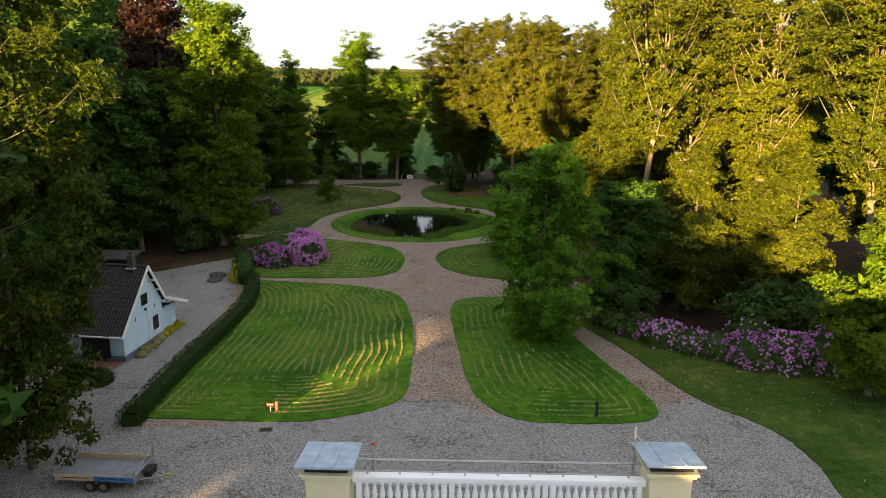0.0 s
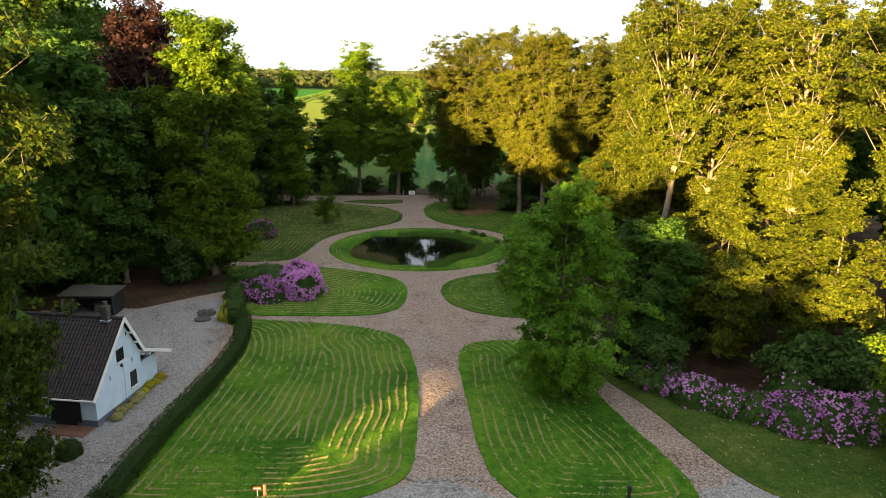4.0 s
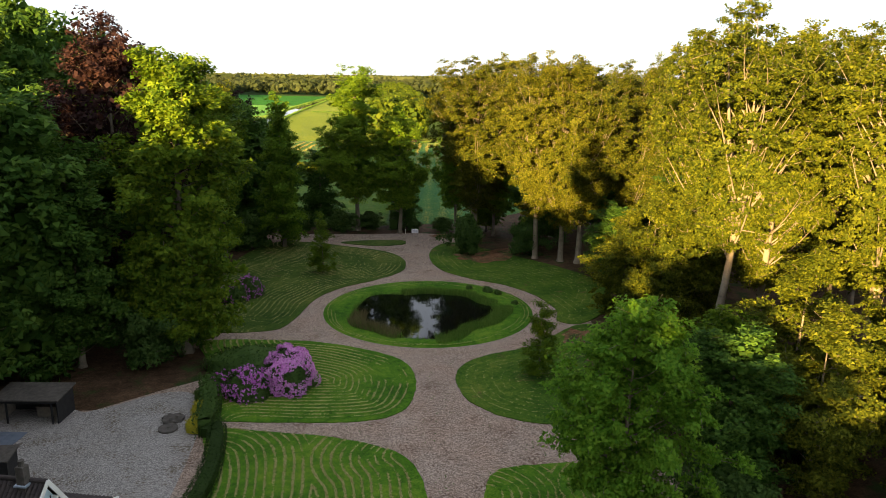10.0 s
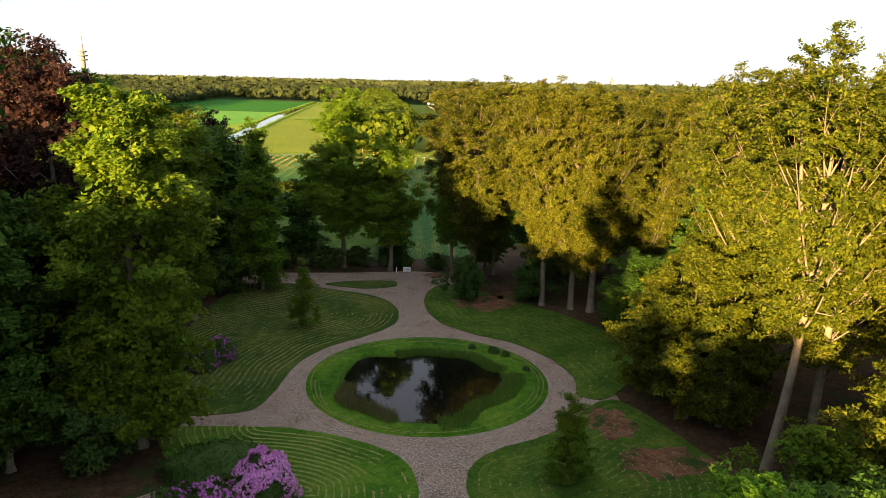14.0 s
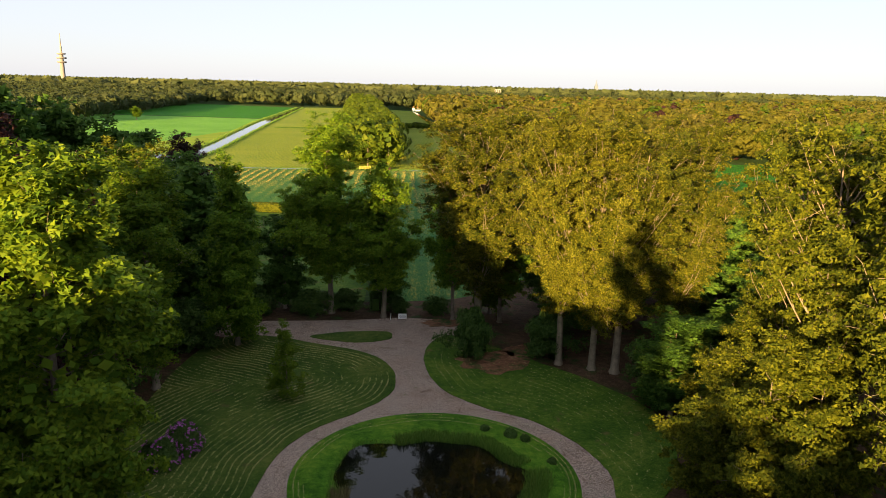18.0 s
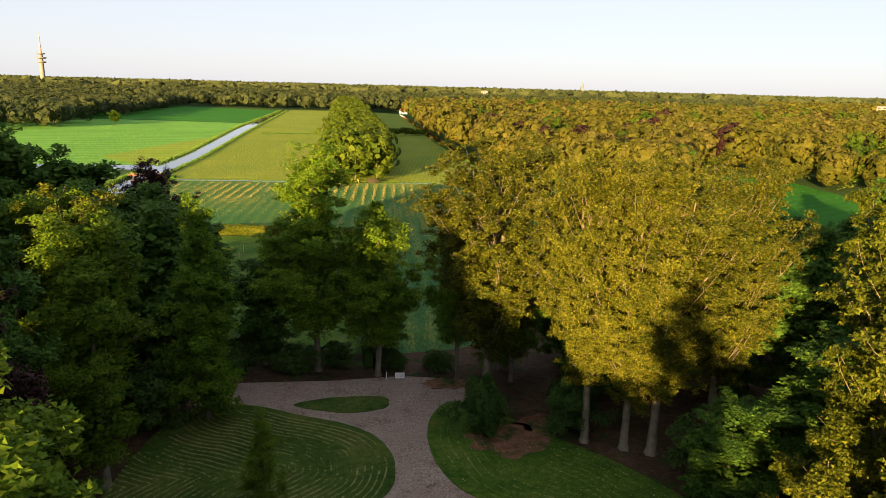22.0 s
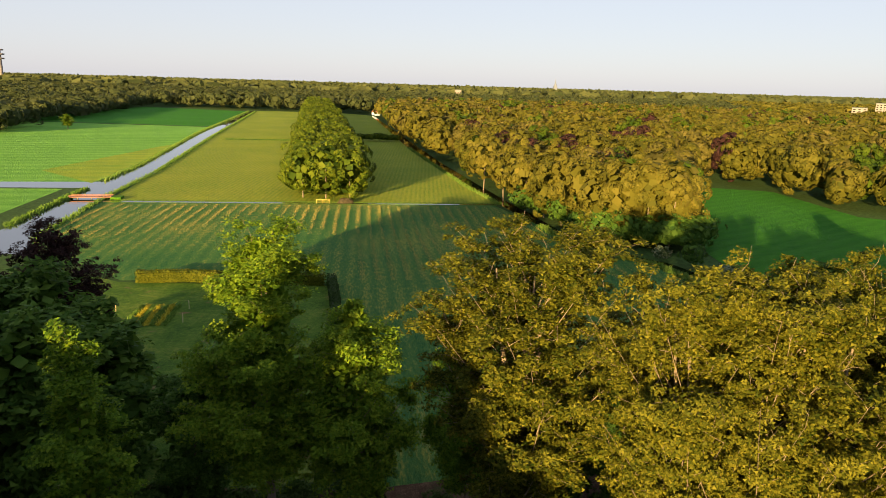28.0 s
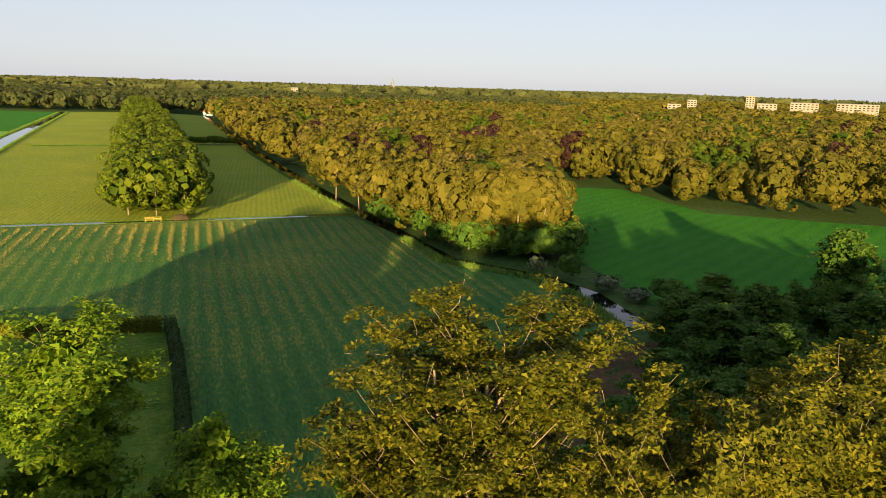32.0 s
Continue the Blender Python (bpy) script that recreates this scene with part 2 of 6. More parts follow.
M_ROUGH = grass_like("rough_grass", (0.022, 0.07, 0.008, 1), (0.055, 0.125, 0.013, 1), (0.14, 0.18, 0.03, 1), 0.2, 6, 0.06, (0.16, 0.10, 0.05, 1), 0.66)
# dry grass; on lawn_along_wood the dull colour stands in for tree shade
M_LAWN_DRY_SHADED = grass_like("dry_and_shaded_lawn_grass", (0.02, 0.055, 0.008, 1), (0.052, 0.10, 0.015, 1), (0.13, 0.155, 0.035, 1), 0.15, 7, 0.05, (0.12, 0.085, 0.04, 1), 0.68)
M_LITTER = grass_like("leaf_litter", (0.03, 0.018, 0.01, 1), (0.07, 0.042, 0.024, 1), (0.14, 0.085, 0.05, 1), 0.2, 7, 0.06, (0.03, 0.06, 0.015, 1), 0.6)
M_FARGROUND = grass_like("open_country", (0.02, 0.05, 0.012, 1), (0.035, 0.08, 0.018, 1), (0.06, 0.11, 0.03, 1), 0.01, 0.5, 0.1)
M_GRAVEL = grit("gravel", (0.09, 0.088, 0.086, 1), (0.23, 0.226, 0.217, 1), (0.50, 0.485, 0.465, 1), (0.84, 0.76, 0.70, 1), 20.0)
M_PATH = grit("path_grit", (0.085, 0.07, 0.058, 1), (0.225, 0.19, 0.16, 1), (0.50, 0.43, 0.37, 1), (1.0, 0.68, 0.54, 1), 15.0, 0.3, (0.10, 0.055, 0.035, 1))
M_HAY = striped_field("mown_hayfield", (0.02, 0.12, 0.034, 1), (0.07, 0.175, 0.04, 1), 3.1, 1.0, 1.4, 0.09, 2.4, (0.32, 0.30, 0.06, 1))
M_MEADOW = striped_field("meadow", (0.014, 0.125, 0.010, 1), (0.05, 0.225, 0.02, 1), 5.0, 60.0, 2.0, 0.12, 0.8)
M_CROP = striped_field("grass_crop", (0.12, 0.21, 0.022, 1), (0.37, 0.37, 0.05, 1), 1.6, 6.0, 1.2, 0.14, 1.0)
M_CROP_BRIGHT = striped_field("bright_meadow", (0.08, 0.26, 0.035, 1), (0.2, 0.44, 0.08, 1), 12.0, 80.0, 2.0, 0.2, 0.5)
M_BUTTER = striped_field("buttercup_meadow", (0.13, 0.26, 0.03, 1), (0.34, 0.37, 0.04, 1), 12.0, 80.0, 3.0, 0.15, 0.5)
M_WHITE = plain("pale_blue_limewash", (0.48, 0.63, 0.72, 1), (0.62, 0.78, 0.87, 1), 1.2, 0.7, 0.004)
M_TRIM = plain("white_paint", (0.74, 0.74, 0.72, 1), (0.86, 0.86, 0.84, 1), 2.0, 0.45, 0.002)
M_CREAM = plain("cream_stucco", (0.62, 0.54, 0.33, 1), (0.74, 0.66, 0.43, 1), 1.5, 0.8, 0.004)
M_LEAD = plain("weathered_lead", (0.20, 0.27, 0.34, 1), (0.42, 0.51, 0.60, 1), 4.5, 0.5, 0.003, 0.25, 0.5)
M_TILE = plain("dark_roof_tile", (0.022, 0.02, 0.022, 1), (0.07, 0.056, 0.052, 1), 3.0, 0.8, 0.006)
M_PLINTH = plain("blue_grey_plinth", (0.09, 0.12, 0.16, 1), (0.16, 0.19, 0.24, 1), 2.0, 0.8, 0.004)
M_BLACK = plain("black_tar", (0.012, 0.012, 0.013, 1), (0.03, 0.03, 0.03, 1), 3.0, 0.7, 0.004)
M_TIMBER = plain("grey_timber", (0.14, 0.12, 0.10, 1), (0.30, 0.26, 0.21, 1), 3.0, 0.85, 0.006)
M_PLY = plain("trailer_deck", (0.16, 0.17, 0.18, 1), (0.28, 0.29, 0.30, 1), 2.0, 0.6, 0.003)
M_WOODBOARD = plain("pale_board", (0.36, 0.28, 0.17, 1), (0.52, 0.42, 0.27, 1), 3.0, 0.7, 0.003)
M_GALV = plain("galvanised_steel", (0.32, 0.33, 0.34, 1), (0.52, 0.53, 0.54, 1), 8.0, 0.45, 0.001, 0.8, 0.5)
M_BLUE = plain("blue_banner", (0.02, 0.12, 0.34, 1), (0.03, 0.17, 0.44, 1), 2.0, 0.5, 0.001)
M_RUBBER = plain("black_rubber", (0.012, 0.012, 0.012, 1), (0.03, 0.03, 0.03, 1), 9.0, 0.8, 0.002)
M_RED = plain("red_paint", (0.42, 0.04, 0.03, 1), (0.55, 0.07, 0.05, 1), 4.0, 0.5, 0.001)
M_YPLASTIC = plain("yellow_plastic", (0.36, 0.29, 0.06, 1), (0.46, 0.38, 0.09, 1), 4.0, 0.5, 0.001)
M_STONE = plain("grey_stone", (0.16, 0.15, 0.13, 1), (0.34, 0.32, 0.28, 1), 2.0, 0.9, 0.02)
M_STUMP = plain("weathered_dark_stone", (0.04, 0.038, 0.034, 1), (0.13, 0.115, 0.1, 1), 3.0, 0.9, 0.02)
M_BRICK = plain("brown_brick", (0.17, 0.08, 0.055, 1), (0.30, 0.15, 0.10, 1), 4.0, 0.85, 0.01)
M_FARWALL = plain("far_concrete", (0.16, 0.155, 0.15, 1), (0.22, 0.21, 0.205, 1), 0.1, 0.8, 0.004)
M_BOARDWHITE = plain("white_board", (0.7, 0.7, 0.68, 1), (0.82, 0.82, 0.8, 1), 4.0, 0.5, 0.001)


def glass_material():
    m, nt, out = nodes_of("window_glass")
    finish(nt, out, (0.012, 0.014, 0.016, 1), 0.06, None, 0, 0.0, 0.6)
    return m


def water_material(name, deep, ripple, depth=0.004, ior=1.33):
    m, nt, out = nodes_of(name)
    n = noise_node(nt, place(nt), ripple, 2)
    p = finish(nt, out, deep, 0.02, n, depth, 0.0, 0.5)
    p.inputs["IOR"].default_value = ior
    return m


M_GLASS = glass_material()
M_WATER = water_material("pond_water", (0.004, 0.005, 0.004, 1), 1.5)
M_CANAL = water_material("canal_water", (0.02, 0.025, 0.02, 1), 0.4, 0.0004, 2.8)


# ---- building tools ----
rng = np.random.default_rng(7)


def mesh_object(name, verts, faces, material, parent=None, label="", smooth=False):
    me = bpy.data.meshes.new(name)
    me.from_pydata([tuple(v) for v in verts], [], [tuple(f) for f in faces])
    me.materials.append(material)
    if smooth:
        me.polygons.foreach_set("use_smooth", [True] * len(me.polygons))
    me.update()
    ob = new(name, me)
    if parent is not None:
        ob.parent = parent
    if label:
        ob["label"] = label
    return ob


def part(name, bm, material, parent=None, label="", smooth=False):
    """Links a bmesh as one mesh object under a thing or part."""
    me = bpy.data.meshes.new(name)
    bm.to_mesh(me)
    bm.free()
    me.materials.append(material)
    if smooth:
        me.polygons.foreach_set("use_smooth", [True] * len(me.polygons))
    ob = new(name, me)
    if parent is not None:
        ob.parent = parent
    if label:
        ob["label"] = label
    return ob


def empty(name, m, label, category, group="", kind=""):
    ob = new(name)
    ob.matrix_basis = m
    return tagged(ob, label, category, group, kind)


def box_bm(size, at=(0, 0, 0), bevel=0.0, turn=None):
    """A box of that size whose centre lies at `at`, edges rounded."""
    bm = bmesh.new()
    bmesh.ops.create_cube(bm, size=1.0)
    bmesh.ops.scale(bm, vec=size, verts=bm.verts)
    if bevel:
        bmesh.ops.bevel(bm, geom=list(bm.edges), offset=bevel, segments=2, affect="EDGES", profile=0.6)
    m = Matrix.Translation(at)
    if turn is not None:
        m = m @ turn
    bmesh.ops.transform(bm, matrix=m, verts=bm.verts)
    return bm


def joined(*bms):
    out = bms[0]
    for b in bms[1:]:
        me = bpy.data.meshes.new("tmp")
        b.to_mesh(me)
        b.free()
        out.from_mesh(me)
        bpy.data.meshes.remove(me)
    return out


def rod_bm(a, b, r, sides=8, r2=None):
    a, b = Vector(a), Vector(b)
    bm = bmesh.new()
    d = b - a
    bmesh.ops.create_cone(bm, cap_ends=True, segments=sides, radius1=r, radius2=r if r2 is None else r2, depth=d.length)
    bmesh.ops.transform(bm, matrix=Matrix.Translation((a + b) / 2) @ d.to_track_quat("Z", "Y").to_matrix().to_4x4(), verts=bm.verts)
    return bm


def lathe_bm(profile, sides=12):
    """Turned piece: (radius, height) pairs from bottom to top."""
    bm = bmesh.new()
    rings = []
    for r, z in profile:
        rings.append([bm.verts.new((r * math.cos(i * math.tau / sides), r * math.sin(i * math.tau / sides), z)) for i in range(sides)])
    for a, b in zip(rings, rings[1:]):
        for i in range(sides):
            j = (i + 1) % sides
            bm.faces.new((a[i], a[j], b[j], b[i]))
    bm.faces.new(rings[-1])
    bm.faces.new(rings[0][::-1])
    return bm


def plan(points):
    return [(x * U, y * U) for x, y in points]


def smooth_ring(points, steps=6):
    """A closed curve through the points."""
    out, n = [], len(points)
    for i in range(n):
        p0, p1, p2, p3 = (np.array(points[(i + k) % n], float) for k in (-1, 0, 1, 2))
        for s in range(steps):
            t = s / steps
            out.append(tuple(0.5 * (2 * p1 + (p2 - p0) * t + (2 * p0 - 5 * p1 + 4 * p2 - p3) * t * t + (3 * p1 - p0 - 3 * p2 + p3) * t ** 3)))
    return out


def sheet(name, ring, z, material, thick=0.0, jitter=0.0):
    """A flat piece of ground with an upright edge."""
    ring = [(x + (random.random() - 0.5) * jitter, y + (random.random() - 0.5) * jitter) for x, y in ring]
    bm = bmesh.new()
    vs = [bm.verts.new((x, y, z)) for x, y in ring]
    f = bm.faces.new(vs)
    if f.normal.z < 0:
        f.normal_flip()
    f.normal_update()
    if f.normal.z < 0:
        f.normal_flip()
    if thick:
        low = [bm.verts.new((x, y, z - thick)) for x, y in ring]
        n = len(vs)
        for i in range(n):
            bm.faces.new((vs[i], vs[(i + 1) % n], low[(i + 1) % n], low[i]))
    bmesh.ops.triangulate(bm, faces=[f])
    bmesh.ops.recalc_face_normals(bm, faces=bm.faces)
    if sum(g.normal.z * g.calc_area() for g in bm.faces) < 0:
        bmesh.ops.reverse_faces(bm, faces=bm.faces)
    return part(name, bm, material)


def inside(px, py, ring):
    r = np.array(ring)
    x1, y1 = r[:, 0], r[:, 1]
    x2, y2 = np.roll(x1, -1), np.roll(y1, -1)
    hit = np.zeros(len(px), bool)
    for a, b, c, d in zip(x1, y1, x2, y2):
        cond = ((b > py) != (d > py)) & (px < (c - a) * (py - b) / (d - b + 1e-12) + a)
        hit ^= cond
    return hit


def edge_distance(px, py, ring, skip=None):
    r = np.array(ring)
    best = np.full(len(px), 1e9)
    for (a, b), (c, d) in zip(r, np.roll(r, -1, axis=0)):
        if skip and skip((a + c) / 2, (b + d) / 2):
            continue
        dx, dy = c - a, d - b
        t = np.clip(((px - a) * dx + (py - b) * dy) / (dx * dx + dy * dy + 1e-9), 0, 1)
        best = np.minimum(best, np.hypot(px - a - t * dx, py - b - t * dy))
    return best


def leaf_mesh(name, v, material, parent, label):
    n, k = v.shape[0], v.shape[1]
    me = bpy.data.meshes.new(name)
    me.vertices.add(k * n)
    me.vertices.foreach_set("co", v.reshape(-1))
    me.loops.add(k * n)
    me.loops.foreach_set("vertex_index", np.arange(k * n, dtype=np.int32))
    me.polygons.add(n)
    me.polygons.foreach_set("loop_start", np.arange(0, k * n, k, dtype=np.int32))
    me.polygons.foreach_set("loop_total", np.full(n, k, dtype=np.int32))
    me.materials.append(material)
    me.update(calc_edges=True)
    ob = new(name, me)
    if parent is not None:
        ob.parent = parent
    if label:
        ob["label"] = label
    return ob


def kites(name, centres, normals, sizes, material, parent=None, slim=0.6, label="", pointed=False):
    """Many small leaf sprays, each an island: four-cornered and slightly folded, or three-cornered."""
    n = len(centres)
    c = np.asarray(centres, float)
    nz = np.asarray(normals, float)
    nz /= np.linalg.norm(nz, axis=1, keepdims=True) + 1e-9
    r = rng.normal(size=(n, 3))
    u = np.cross(nz, r)
    u /= np.linalg.norm(u, axis=1, keepdims=True) + 1e-9
    w = np.cross(nz, u)
    s = np.asarray(sizes, float).reshape(-1, 1)
    if pointed:
        return leaf_mesh(name, np.stack([c - u * s + w * s * slim * 0.3, c + w * s * slim + u * s * 0.25, c + u * s * 0.8 - w * s * slim], axis=1), material, parent, label)
    lift = nz * s * rng.uniform(0.05, 0.25, (n, 1))
    return leaf_mesh(name, np.stack([c - u * s, c + w * s * slim + lift - u * s * 0.1, c + u * s, c - w * s * slim + lift - u * s * 0.1], axis=1), material, parent, label)


def tubes(name, paths, material, parent=None, sides=6):
    """Tapered limbs: each path is a list of (point, radius)."""
    verts, faces = [], []
    for path in paths:
        base = len(verts)
        for k, (p, r) in enumerate(path):
            p = Vector(p)
            q = Vector(path[min(k + 1, len(path) - 1)][0]) - Vector(path[max(k - 1, 0)][0])
            q = q.normalized() if q.length > 1e-6 else Vector((0, 0, 1))
            a = q.orthogonal().normalized()
            b = q.cross(a)
            for i in range(sides):
                t = i * math.tau / sides
                verts.append(p + (a * math.cos(t) + b * math.sin(t)) * r)
        for k in range(len(path) - 1):
            for i in range(sides):
                j = (i + 1) % sides
                faces.append((base + k * sides + i, base + k * sides + j, base + (k + 1) * sides + j, base + (k + 1) * sides + i))
    return mesh_object(name, verts, faces, material, parent, smooth=True)


# ---- ground, paths, lawns and water ----
bm = bmesh.new()
bmesh.ops.create_grid(bm, x_segments=24, y_segments=24, size=4800)
bmesh.ops.translate(bm, vec=(0, 1500, -0.10), verts=bm.verts)
tagged(part("ground", bm, M_FARGROUND), "flat green open country reaching the horizon", "ground", kind="structure")

estate = smooth_ring(plan([(-85, -60), (70, -60), (75, 40), (66, 100), (58, 160), (30, 150), (8, 128), (-2, 124), (-10, 124), (-40, 128), (-80, 130)]), 3)
tagged(sheet("ground_wood", estate, -0.03, M_LITTER), "brown leaf litter and moss under the park trees", "ground", kind="structure")

gravel = plan([(-31, 16), (-31, 61.3), (-23.5, 61.7), (-20.2, 64.8), (-17.5, 67), (-17, 72), (-21, 73), (-24, 79), (-14, 80), (-11, 100), (-17, 110), (-26, 112), (-26, 116), (-10, 116.5), (-3, 117.5), (3, 116.5), (3, 108),
               (4, 100), (13, 90), (13.5, 78), (9, 74), (6, 62), (12, 60.5), (13, 54), (12, 50), (14.3, 42), (17, 36), (19, 33), (19, 16)])
tagged(sheet("forecourt_and_paths", gravel, 0.0, M_PATH), "worn grey and reddish grit paths through the park", "path", kind="structure")
court = smooth_ring(plan([(-31, 14), (-30, 60.6), (-24, 61.4), (-20.3, 64.2), (-17.8, 64.2), (-16, 60), (-15, 50), (-15.4, 40), (-14, 34), (-4, 35.5), (0, 37), (4, 35), (12, 36), (14.5, 37), (18.5, 33), (19, 14)]), 4)
tagged(sheet("gravel_forecourt", court, 0.012, M_GRAVEL), "pale loose gravel forecourt with faint wheel marks", "gravel", kind="structure")

LAWNS = {
    "lawn_beside_hedge": [(-14.5, 35.1), (-11.7, 34.8), (-9.0, 34.6), (-6.2, 34.6), (-4.1, 35.2), (-2.4, 36.2), (-1.5, 37.3), (-1.2, 39.2), (-1.15, 42.2), (-1.1, 46.0), (-1.4, 50.4), (-2.1, 54.0), (-3.2, 56.0),
                          (-5.1, 57.2), (-7.4, 58.0), (-11.2, 58.7), (-15.2, 59.0), (-14.4, 55.5), (-13.6, 52.5), (-13.5, 47.5), (-14.0, 41.3), (-14.4, 37.0)],
    "lawn_under_maple": [(1.4, 50.4), (1.6, 46.0), (1.9, 41.4), (2.3, 37.9), (2.6, 36.9), (3.6, 35.3), (5.0, 34.5), (6.6, 34.3), (8.9, 34.3), (10.6, 34.5), (11.5, 35.2), (11.7, 36.5), (11.4, 38.3), (10.6, 41.4),
                         (9.7, 45.0), (9.3, 48.0), (9.4, 51.0), (9.0, 54.0), (7.0, 55.0), (4.7, 54.8), (2.7, 54.4), (1.7, 53.0)],
    "lawn_with_rhododendron": [(-20, 74.4), (-13.3, 74.6), (-9.7, 73.9), (-6.2, 72.4), (-4.0, 70.8), (-2.8, 68.8), (-2.4, 66.3), (-2.5, 64.1), (-2.9, 62.2), (-3.7, 61.1), (-4.9, 60.4), (-7.2, 60.0), (-10.4, 60.0),
                               (-16.0, 60.4), (-16.8, 63), (-17.0, 68), (-19, 71)],
    "lawn_by_oak": [(8.6, 75.2), (6.2, 73.0), (3.0, 71.3), (1.2, 69.5), (0.5, 67.1), (0.7, 65.2), (1.2, 63.3), (2.4, 61.7), (4.0, 60.5), (6.5, 59.8), (11, 60.2), (15.5, 62), (17.5, 67), (16, 73), (13.6, 78.5), (11.5, 78.4)],
    "lawn_behind_pond": [(-21.5, 111), (-16.4, 110.9), (-12.3, 109.0), (-8.0, 107.0), (-5.3, 104.4), (-4.1, 100.5), (-4.5, 96.8), (-6.9, 93.4), (-10.5, 90.1), (-12.6, 86.2), (-13.4, 81.4), (-14.2, 78.0), (-15.6, 76.9),
                         (-20, 76.6), (-23.5, 80), (-24.5, 92), (-24, 104)],
    "lawn_by_rhododendron_wood": [(1.9, 111.3), (-0.3, 109.4), (-1.25, 105.4), (-1.05, 101.3), (0.3, 97.1), (3.3, 93.8), (6.9, 91.3), (9.8, 87.0), (10.8, 83.0), (10.4, 80), (12.5, 79.2), (16, 84), (17.5, 92), (14, 99), (10, 103.5), (6, 108)],
    "grass_islet": [(-13.0, 111.0), (-9.6, 112.5), (-5.1, 112.6), (-4.4, 111.2), (-5.1, 110.0), (-8.4, 109.3)],
    "lawn_along_wood": [(10.3, 49.5), (11.0, 46.8), (12.1, 44.0), (13.6, 38.6), (14.7, 36.2), (15.8, 34.9), (16.8, 33.2), (17.2, 30.6), (16.9, 27.9), (16.9, 20), (34, 20), (33, 36), (26, 41), (18.5, 42.5), (15.5, 46), (12.5, 49.5)],
}
LAWN_LABEL = {
    "lawn_beside_hedge": "shaded mown lawn with curved rows of pale clippings", "lawn_under_maple": "dark green mown lawn with rows of clippings",
    "lawn_with_rhododendron": "mown lawn with curved clipping rows round a rhododendron", "lawn_by_oak": "dark green mown lawn with a young tree",
    "lawn_behind_pond": "mown lawn with many curved rows of dry clippings", "lawn_by_rhododendron_wood": "mown lawn running out into brown leaf litter",
    "grass_islet": "small lens-shaped grass islet between two paths", "lawn_along_wood": "grass verge along the flowering shrubs, darkened in place of tree shade",
}
ROWS_OF = {"lawn_beside_hedge": (0.5, 50000), "lawn_under_maple": (0.52, 16000), "lawn_with_rhododendron": (0.48, 24000), "lawn_by_oak": (0.6, 4000), "lawn_behind_pond": (0.52, 32000),
           "lawn_by_rhododendron_wood": (0.7, 6000), "lawn_along_wood": (0.6, 3000)}
# the mower's rows run out on these sides
OPEN_SIDE = {"lawn_beside_hedge": lambda x, y: y > 55.6 * U, "lawn_with_rhododendron": lambda x, y: x < -13.5 * U, "lawn_behind_pond": lambda x, y: x < -16.5 * U, "lawn_under_maple": lambda x, y: y > 52 * U,
             "lawn_along_wood": lambda x, y: x > 17.3 * U or y < 22 * U}
for lawn_name, corners in LAWNS.items():
    ring = smooth_ring(plan(corners), 6)
    material = M_ROUGH if lawn_name in ("lawn_by_rhododendron_wood", "lawn_by_oak") else M_LAWN_DRY_SHADED if lawn_name in ("lawn_behind_pond", "grass_islet", "lawn_along_wood") else M_LAWN
    tagged(sheet(lawn_name, ring, 0.07, material, 0.09, 0.12), LAWN_LABEL[lawn_name], "lawn", kind="structure")
    if lawn_name in ROWS_OF:
        gap, count = ROWS_OF[lawn_name]
        r = np.array(ring)
        px, py = rng.uniform(r[:, 0].min(), r[:, 0].max(), count * 8), rng.uniform(r[:, 1].min(), r[:, 1].max(), count * 8)
        ok = inside(px, py, ring)
        px, py = px[ok], py[ok]
        wob = np.array([noise.noise((x * 0.22, y * 0.22, 3.0)) for x, y in zip(px, py)])
        thin = np.array([noise.noise((x * 0.12, y * 0.12, 9.0)) + 0.6 * noise.noise((x * 0.9, y * 0.9, 5.0)) for x, y in zip(px, py)])
        sides = OPEN_SIDE.get(lawn_name)
        d = edge_distance(px, py, ring, sides) + wob * 0.42
        ph = np.abs(((d / (gap * U)) % 1.0) - 0.5) * gap * U
        keep = (ph < 0.025 + 0.085 * rng.random(len(px)) ** 1.3) & (d > 0.45) & (thin > -0.38 + 0.6 * rng.random(len(px)))
        px, py = px[keep][:count], py[keep][:count]
        n = len(px)
        nz = rng.normal(size=(n, 3)) * 0.35 + (0, 0, 1)
        rows_ob = kites("clippings", np.c_[px, py, np.full(n, 0.085) + rng.random(n) * 0.03], nz, rng.uniform(0.04, 0.10, n), M_STRAW, slim=0.4)
        tagged(rows_ob, "dry pale grass clippings lying in curved rows", "clippings", kind="stuff")

# pond: a raised grass bank that slopes to the water
isl_c, pond_c = np.array((-1.45, 83.0)) * U, np.array((-1.9, 81.9)) * U


def pond_edge(a):
    r = 1.0 + 0.06 * math.sin(3 * a + 0.6) + 0.05 * math.sin(5 * a + 2.0) + 0.03 * math.sin(9 * a)
    return pond_c + np.array((6.5 * U * r * math.cos(a), 6.45 * U * r * math.sin(a)))


def bank_edge(a):
    return isl_c + np.array((9.9 * U * math.cos(a), 9.95 * U * math.sin(a)))


verts, faces, N = [], [], 96
for ringk in range(7):
    k = ringk / 6
    for i in range(N):
        a = i * math.tau / N
        p = bank_edge(a) * (1 - k) + pond_edge(a) * k
        z = [0.0, 0.08, 0.14, 0.2, 0.2, 0.14, 0.0][ringk]
        verts.append((p[0], p[1], z + 0.02 * noise.noise((p[0], p[1], 1.0)) * (0 < ringk < 6)))
for ringk in range(6):
    for i in range(N):
        j = (i + 1) % N
        faces.append((ringk * N + i, ringk * N + j, ringk * N + N + j, ringk * N + N + i))
